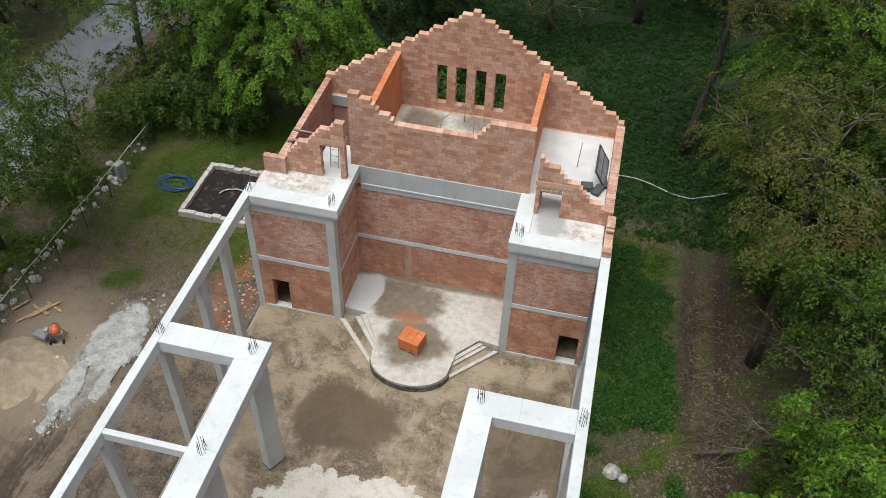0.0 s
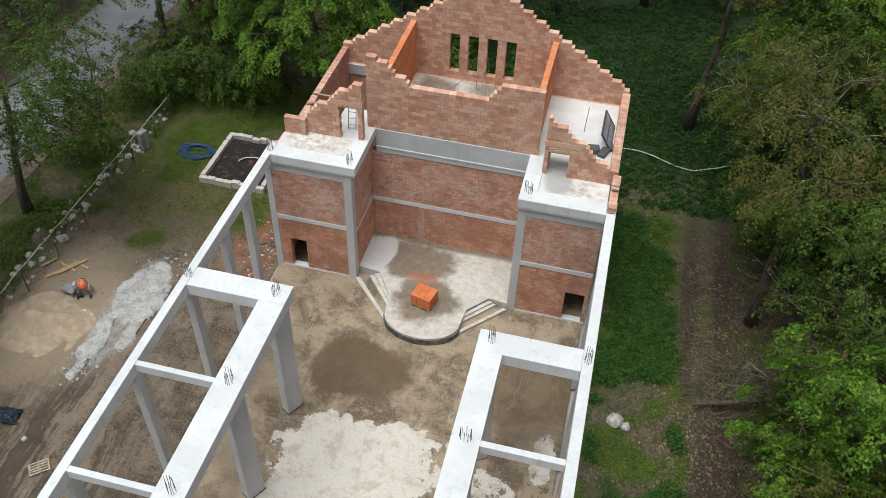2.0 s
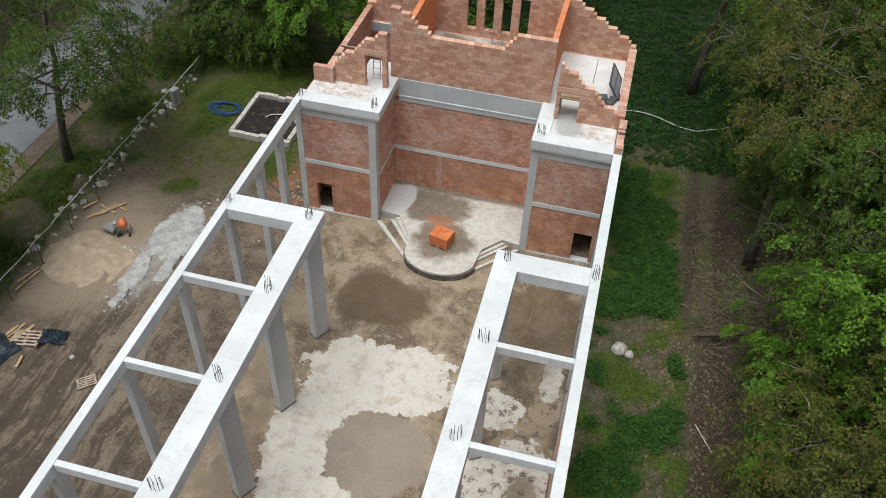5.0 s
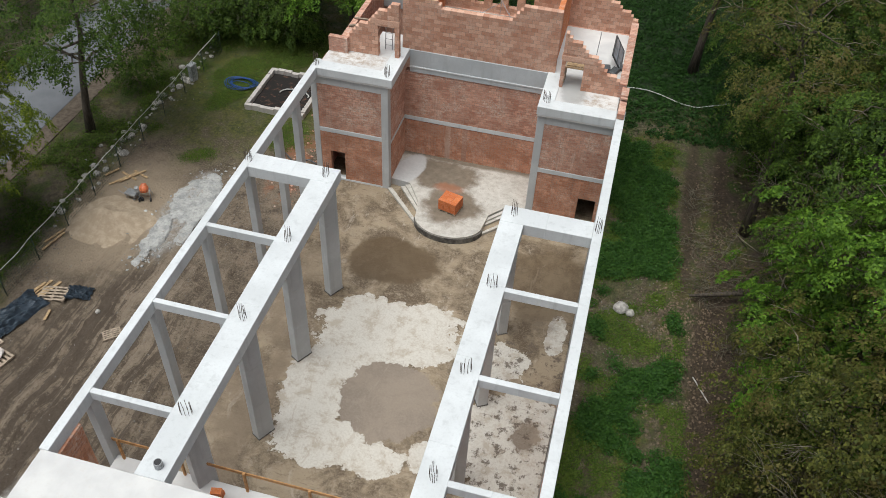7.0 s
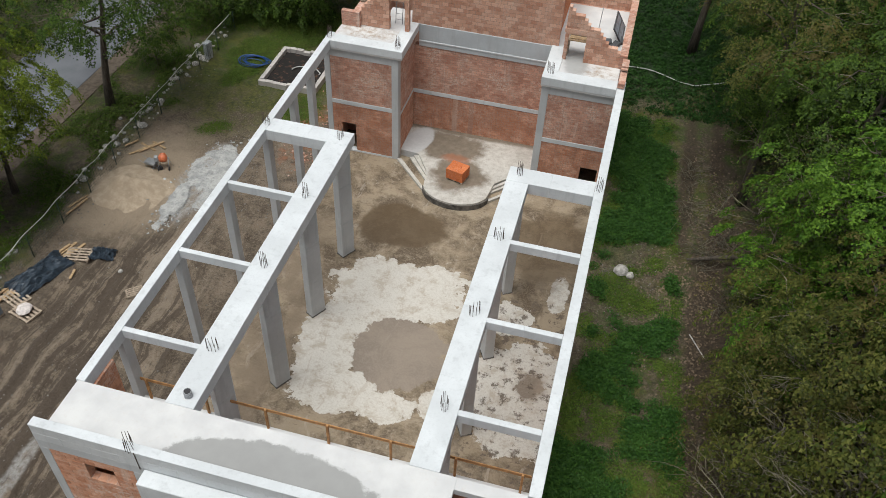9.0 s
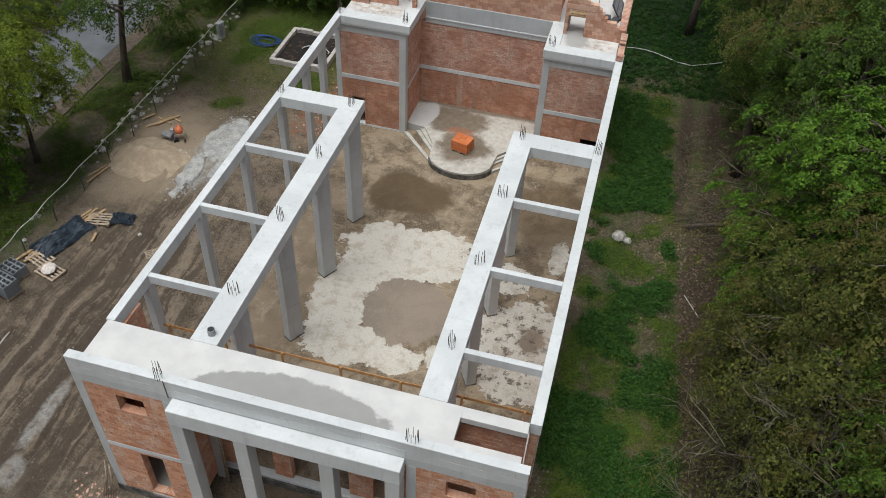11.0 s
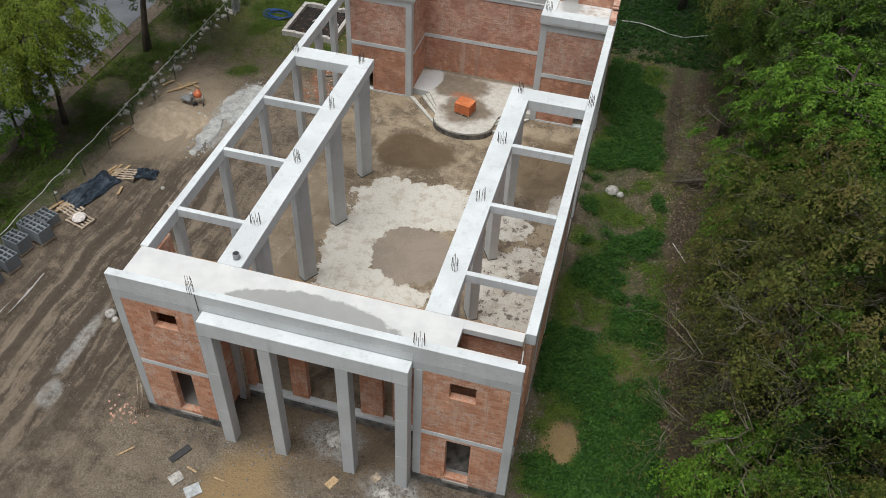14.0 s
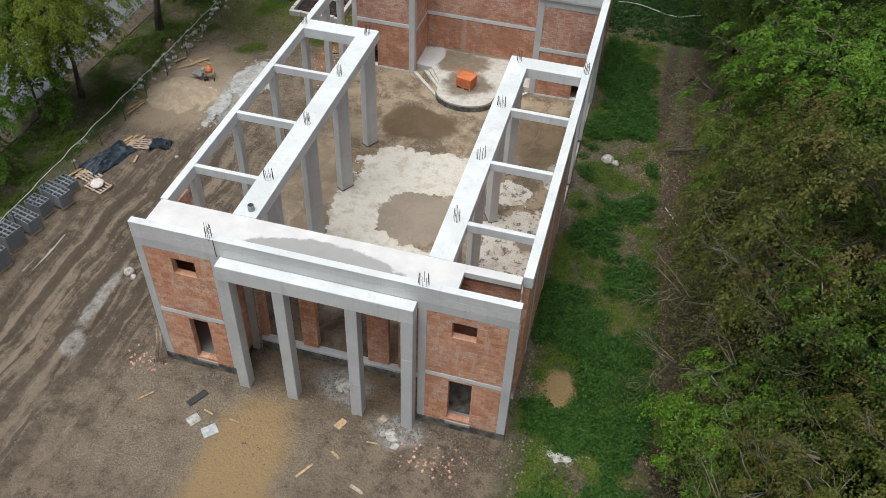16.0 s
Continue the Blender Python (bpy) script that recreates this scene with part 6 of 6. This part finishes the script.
def crumpled(name, label, x, y, w, d, h, turn, material, seed):
    bm = bmesh.new()
    n = 26
    g = [[None] * (n + 1) for _ in range(n + 1)]
    for i in range(n + 1):
        for j in range(n + 1):
            u, v = i / n * 2 - 1, j / n * 2 - 1
            px, py = u * w / 2, v * d / 2
            k = 1 + 0.22 * noise.noise((u * 2, v * 2, seed))
            edge = max(abs(u), abs(v))
            z = h * (1 - edge ** 3) * (0.6 + 0.5 * noise.noise((u * 1.8, v * 1.8, seed + 4))) + 0.2 * abs(noise.noise((u * 4 + v, v * 4, seed))) + 0.08 * abs(noise.noise((u * 11, v * 12, seed)))
            g[i][j] = bm.verts.new((px * k, py * k, z + 0.02))
    for i in range(n):
        for j in range(n):
            bm.faces.new((g[i][j], g[i + 1][j], g[i + 1][j + 1], g[i][j + 1]))
    r = bmesh.ops.solidify(bm, geom=list(bm.faces), thickness=0.012)
    ob = new(name, mesh_from(name, bm, material))
    ob.matrix_world = Matrix.Translation((x, y, GROUND)) @ Matrix.Rotation(radians(turn), 4, "Z")
    return tagged(ob, label, "tarpaulin")


crumpled("tarpaulin", "crumpled blue-grey tarpaulin over a timber stack", -22.75, 10.7, 1.35, 2.9, 0.6, -18, M_TARP, 1)
crumpled("tarpaulin", "small crumpled dark blue tarpaulin on the soil", -20.75, 12.75, 1.15, 0.75, 0.28, 10, M_TARP, 5)
e = thing("timber_stack", "stack of raw planks half under the tarpaulin", "timber stack")
for i in range(6):
    m = Matrix.Translation((-23.35 + i * 0.16, 10.6 + (i % 3) * 0.25, GROUND + 0.02 + 0.07 * (i % 2))) @ Matrix.Rotation(radians(-18), 4, "Z")
    part("plank", box(-0.07, 0.07, -2.0, 2.1, 0.0, 0.06, 0.005, m), M_WOOD, e)
pal = thing("wooden_pallet", "empty weathered wooden pallet on the soil", "pallet")
pallet_parts(pal, 1.2, 0.85, M_WOODGREY)
pal.matrix_world = Matrix.Translation((-21.8, 12.35, GROUND + 0.03)) @ Matrix.Rotation(radians(12), 4, "Z")
# the last, shrunken pallet copy stands in for a small tray
for x, y, r in ((-22.0, 8.5, -15), (-22.9, 9.1, -20), (-18.1, 11.0, 40)):
    copy_thing(pal, Matrix.Translation((x, y, GROUND + 0.03)) @ Matrix.Rotation(radians(r), 4, "Z") @ Matrix.Diagonal((0.65, 0.65, 0.65, 1) if x > -20 else (1, 1, 1, 1)))
ob = new("cement_sack", mesh_from("cement_sack", lumpy(0.34, 2.0, 0.5), M_PAINTW))
ob.matrix_world = Matrix.Translation((-22.0, 8.5, GROUND + 0.29))
tagged(ob, "torn pale cement sack on a pallet", "sack")
for i, (x, y, L, r) in enumerate(((-24.0, 15.8, 1.2, 70), (-23.8, 15.4, 1.4, 78), (-23.1, 20.6, 1.5, 55), (-22.7, 20.9, 1.5, 55), (-22.9, 20.9, 1.1, -20), (-23.9, 20.9, 0.8, 60), (-22.4, 21.2, 1.0, -20), (-21.4, 11.2, 0.6, 100))):
    ob = new("plank", mesh_from("plank", box(-L / 2, L / 2, -0.06, 0.06, 0, 0.05, 0.005), M_WOOD))
    ob.matrix_world = Matrix.Translation((x, y, ground_height(x, y) + 0.02 + 0.045 * (i % 2))) @ Matrix.Rotation(radians(r), 4, "Z")
    tagged(ob, "raw timber plank lying near the fence", "plank")

# stacks of hollow concrete blocks
M_HOLLOW = concrete("hollow_block_concrete", (0.20, 0.22, 0.24), 0.2)


def hollow_block():
    L, W, H, t = 0.245, 0.12, 0.12, 0.032
    xs, ys = [-L, -L + t, -t / 2, t / 2, L - t, L], [-W, -W + t, W - t, W]
    bm = bmesh.new()

    def face(*q):
        bm.faces.new([bm.verts.new(p) for p in q])

    for i in range(5):
        for j in range(3):
            hole = j == 1 and i in (1, 3)
            x0, x1, y0, y1 = xs[i], xs[i + 1], ys[j], ys[j + 1]
            z = -H + 0.04 if hole else H
            face((x0, y0, z), (x1, y0, z), (x1, y1, z), (x0, y1, z))
            if hole:
                face((x0, y0, z), (x0, y0, H), (x1, y0, H), (x1, y0, z))
                face((x0, y1, z), (x1, y1, z), (x1, y1, H), (x0, y1, H))
                face((x0, y0, z), (x0, y1, z), (x0, y1, H), (x0, y0, H))
                face((x1, y0, z), (x1, y0, H), (x1, y1, H), (x1, y1, z))
    for i in range(5):
        face((xs[i], -W, -H), (xs[i + 1], -W, -H), (xs[i + 1], -W, H), (xs[i], -W, H))
        face((xs[i], W, -H), (xs[i], W, H), (xs[i + 1], W, H), (xs[i + 1], W, -H))
    for j in range(3):
        face((-L, ys[j], -H), (-L, ys[j], H), (-L, ys[j + 1], H), (-L, ys[j + 1], -H))
        face((L, ys[j], -H), (L, ys[j + 1], -H), (L, ys[j + 1], H), (L, ys[j], H))
    bmesh.ops.remove_doubles(bm, verts=bm.verts, dist=0.0005)
    bmesh.ops.recalc_face_normals(bm, faces=bm.faces)
    return mesh_from("hollow_block", bm, M_HOLLOW)


HB = hollow_block()
HS = mesh_from("hollow_block", box(-0.245, 0.245, -0.12, 0.12, -0.12, 0.12, 0.004), M_HOLLOW)


def block_stack(x, y, turn, nx, ny, nz):
    e = thing("block_stack", "grey hollow concrete blocks stacked on a pallet", "block stack", (0, 0, 0), "block stacks")
    pallet_parts(e, nx * 0.5, ny * 0.25, M_WOODGREY)
    for k in range(nz):
        for i in range(nx):
            for j in range(ny):
                ob = new("hollow_block", HB if k == nz - 1 else HS)
                ob.parent = e
                ob.matrix_local = Matrix.Translation(((i - (nx - 1) / 2) * 0.5, (j - (ny - 1) / 2) * 0.247, 0.122 + 0.122 + k * 0.244))
    e.matrix_world = Matrix.Translation((x, y, GROUND + 0.03)) @ Matrix.Rotation(radians(turn), 4, "Z")


for q in ((-23.3, 2.0, -12, 2, 4, 4), (-23.75, 3.5, -12, 3, 4, 4), (-23.6, 4.8, -14, 3, 3, 3), (-23.6, 5.9, -10, 2, 3, 3), (-23.3, 6.9, -14, 3, 3, 3), (-23.4, 7.9, -14, 2, 3, 2)):
    block_stack(*q)
bm = prism([(-22.05, 2.1), (-21.62, 2.15), (-21.5, 3.4), (-21.55, 4.85), (-21.92, 4.9), (-21.9, 3.5)], GROUND - 0.1, GROUND + 0.06)
tagged(new("concrete_strip", mesh_from("concrete_strip", bm, M_STEP)), "broken pale concrete strip lying in the mud", "slab")

# fallen log, cable and brush on the ride
tagged(new("fallen_log", mesh_from("fallen_log", tube([(6.2, 20.4, -0.1), (7.6, 20.7, 0.12), (9.4, 21.3, 0.2), (11.2, 22.2, 0.1), (12.4, 22.8, 0.3)], [0.05, 0.12, 0.15, 0.17, 0.19], 8), M_BARK)), "fallen mossy tree trunk across the ride", "log")
cb = []
for i in range(25):
    f = i / 24
    x, y = 1.55 + 6.2 * f, 37.55 - 0.25 * f + 0.3 * math.sin(f * 7.0) - 0.5 * math.sin(f * math.pi)
    cb.append((x, y, ground_height(x, y) + 0.08 + 0.1 * math.sin(f * 5.0) ** 2))
tagged(new("cable", mesh_from("cable", tube(cb, 0.035, 5), M_CABLE)), "pale cable lying slack over the weeds", "cable")


def brush(x, y, n, r, seed):
    rng = random.Random(seed)
    bm = bmesh.new()
    for i in range(n):
        a = rng.uniform(0, 6.28)
        l = r * rng.uniform(0.4, 1.0)
        p0 = Vector((rng.gauss(0, 0.25), rng.gauss(0, 0.5), rng.uniform(0.02, 0.15)))
        p1 = p0 + Vector((math.cos(a) * l * 0.5, math.sin(a) * l * 0.5, rng.uniform(0.05, 0.3)))
        p2 = p0 + Vector((math.cos(a + 0.3) * l, math.sin(a + 0.3) * l, rng.uniform(0.0, 0.45)))
        add_tube(bm, [p0, p1, p2], [0.018, 0.013, 0.006], 3)
    ob = new("brush_heap", mesh_from("brush_heap", bm, M_TWIG))
    ob.matrix_world = Matrix.Translation((x, y, ground_height(x, y)))
    tagged(ob, "heap of dry grey branches on the ride", "branches", "", "stuff")


for i, q in enumerate(((6.4, 24.5, 35, 1.5), (6.8, 21.0, 40, 1.7), (8.2, 22.5, 40, 1.8), (6.2, 27.5, 40, 1.4), (8.4, 17.8, 40, 1.5), (8.6, 12.5, 40, 1.6), (8.3, 6.5, 40, 1.5), (8.0, -1.5, 50, 1.6), (7.6, -4.5, 50, 1.6))):
    brush(*q, seed=i)
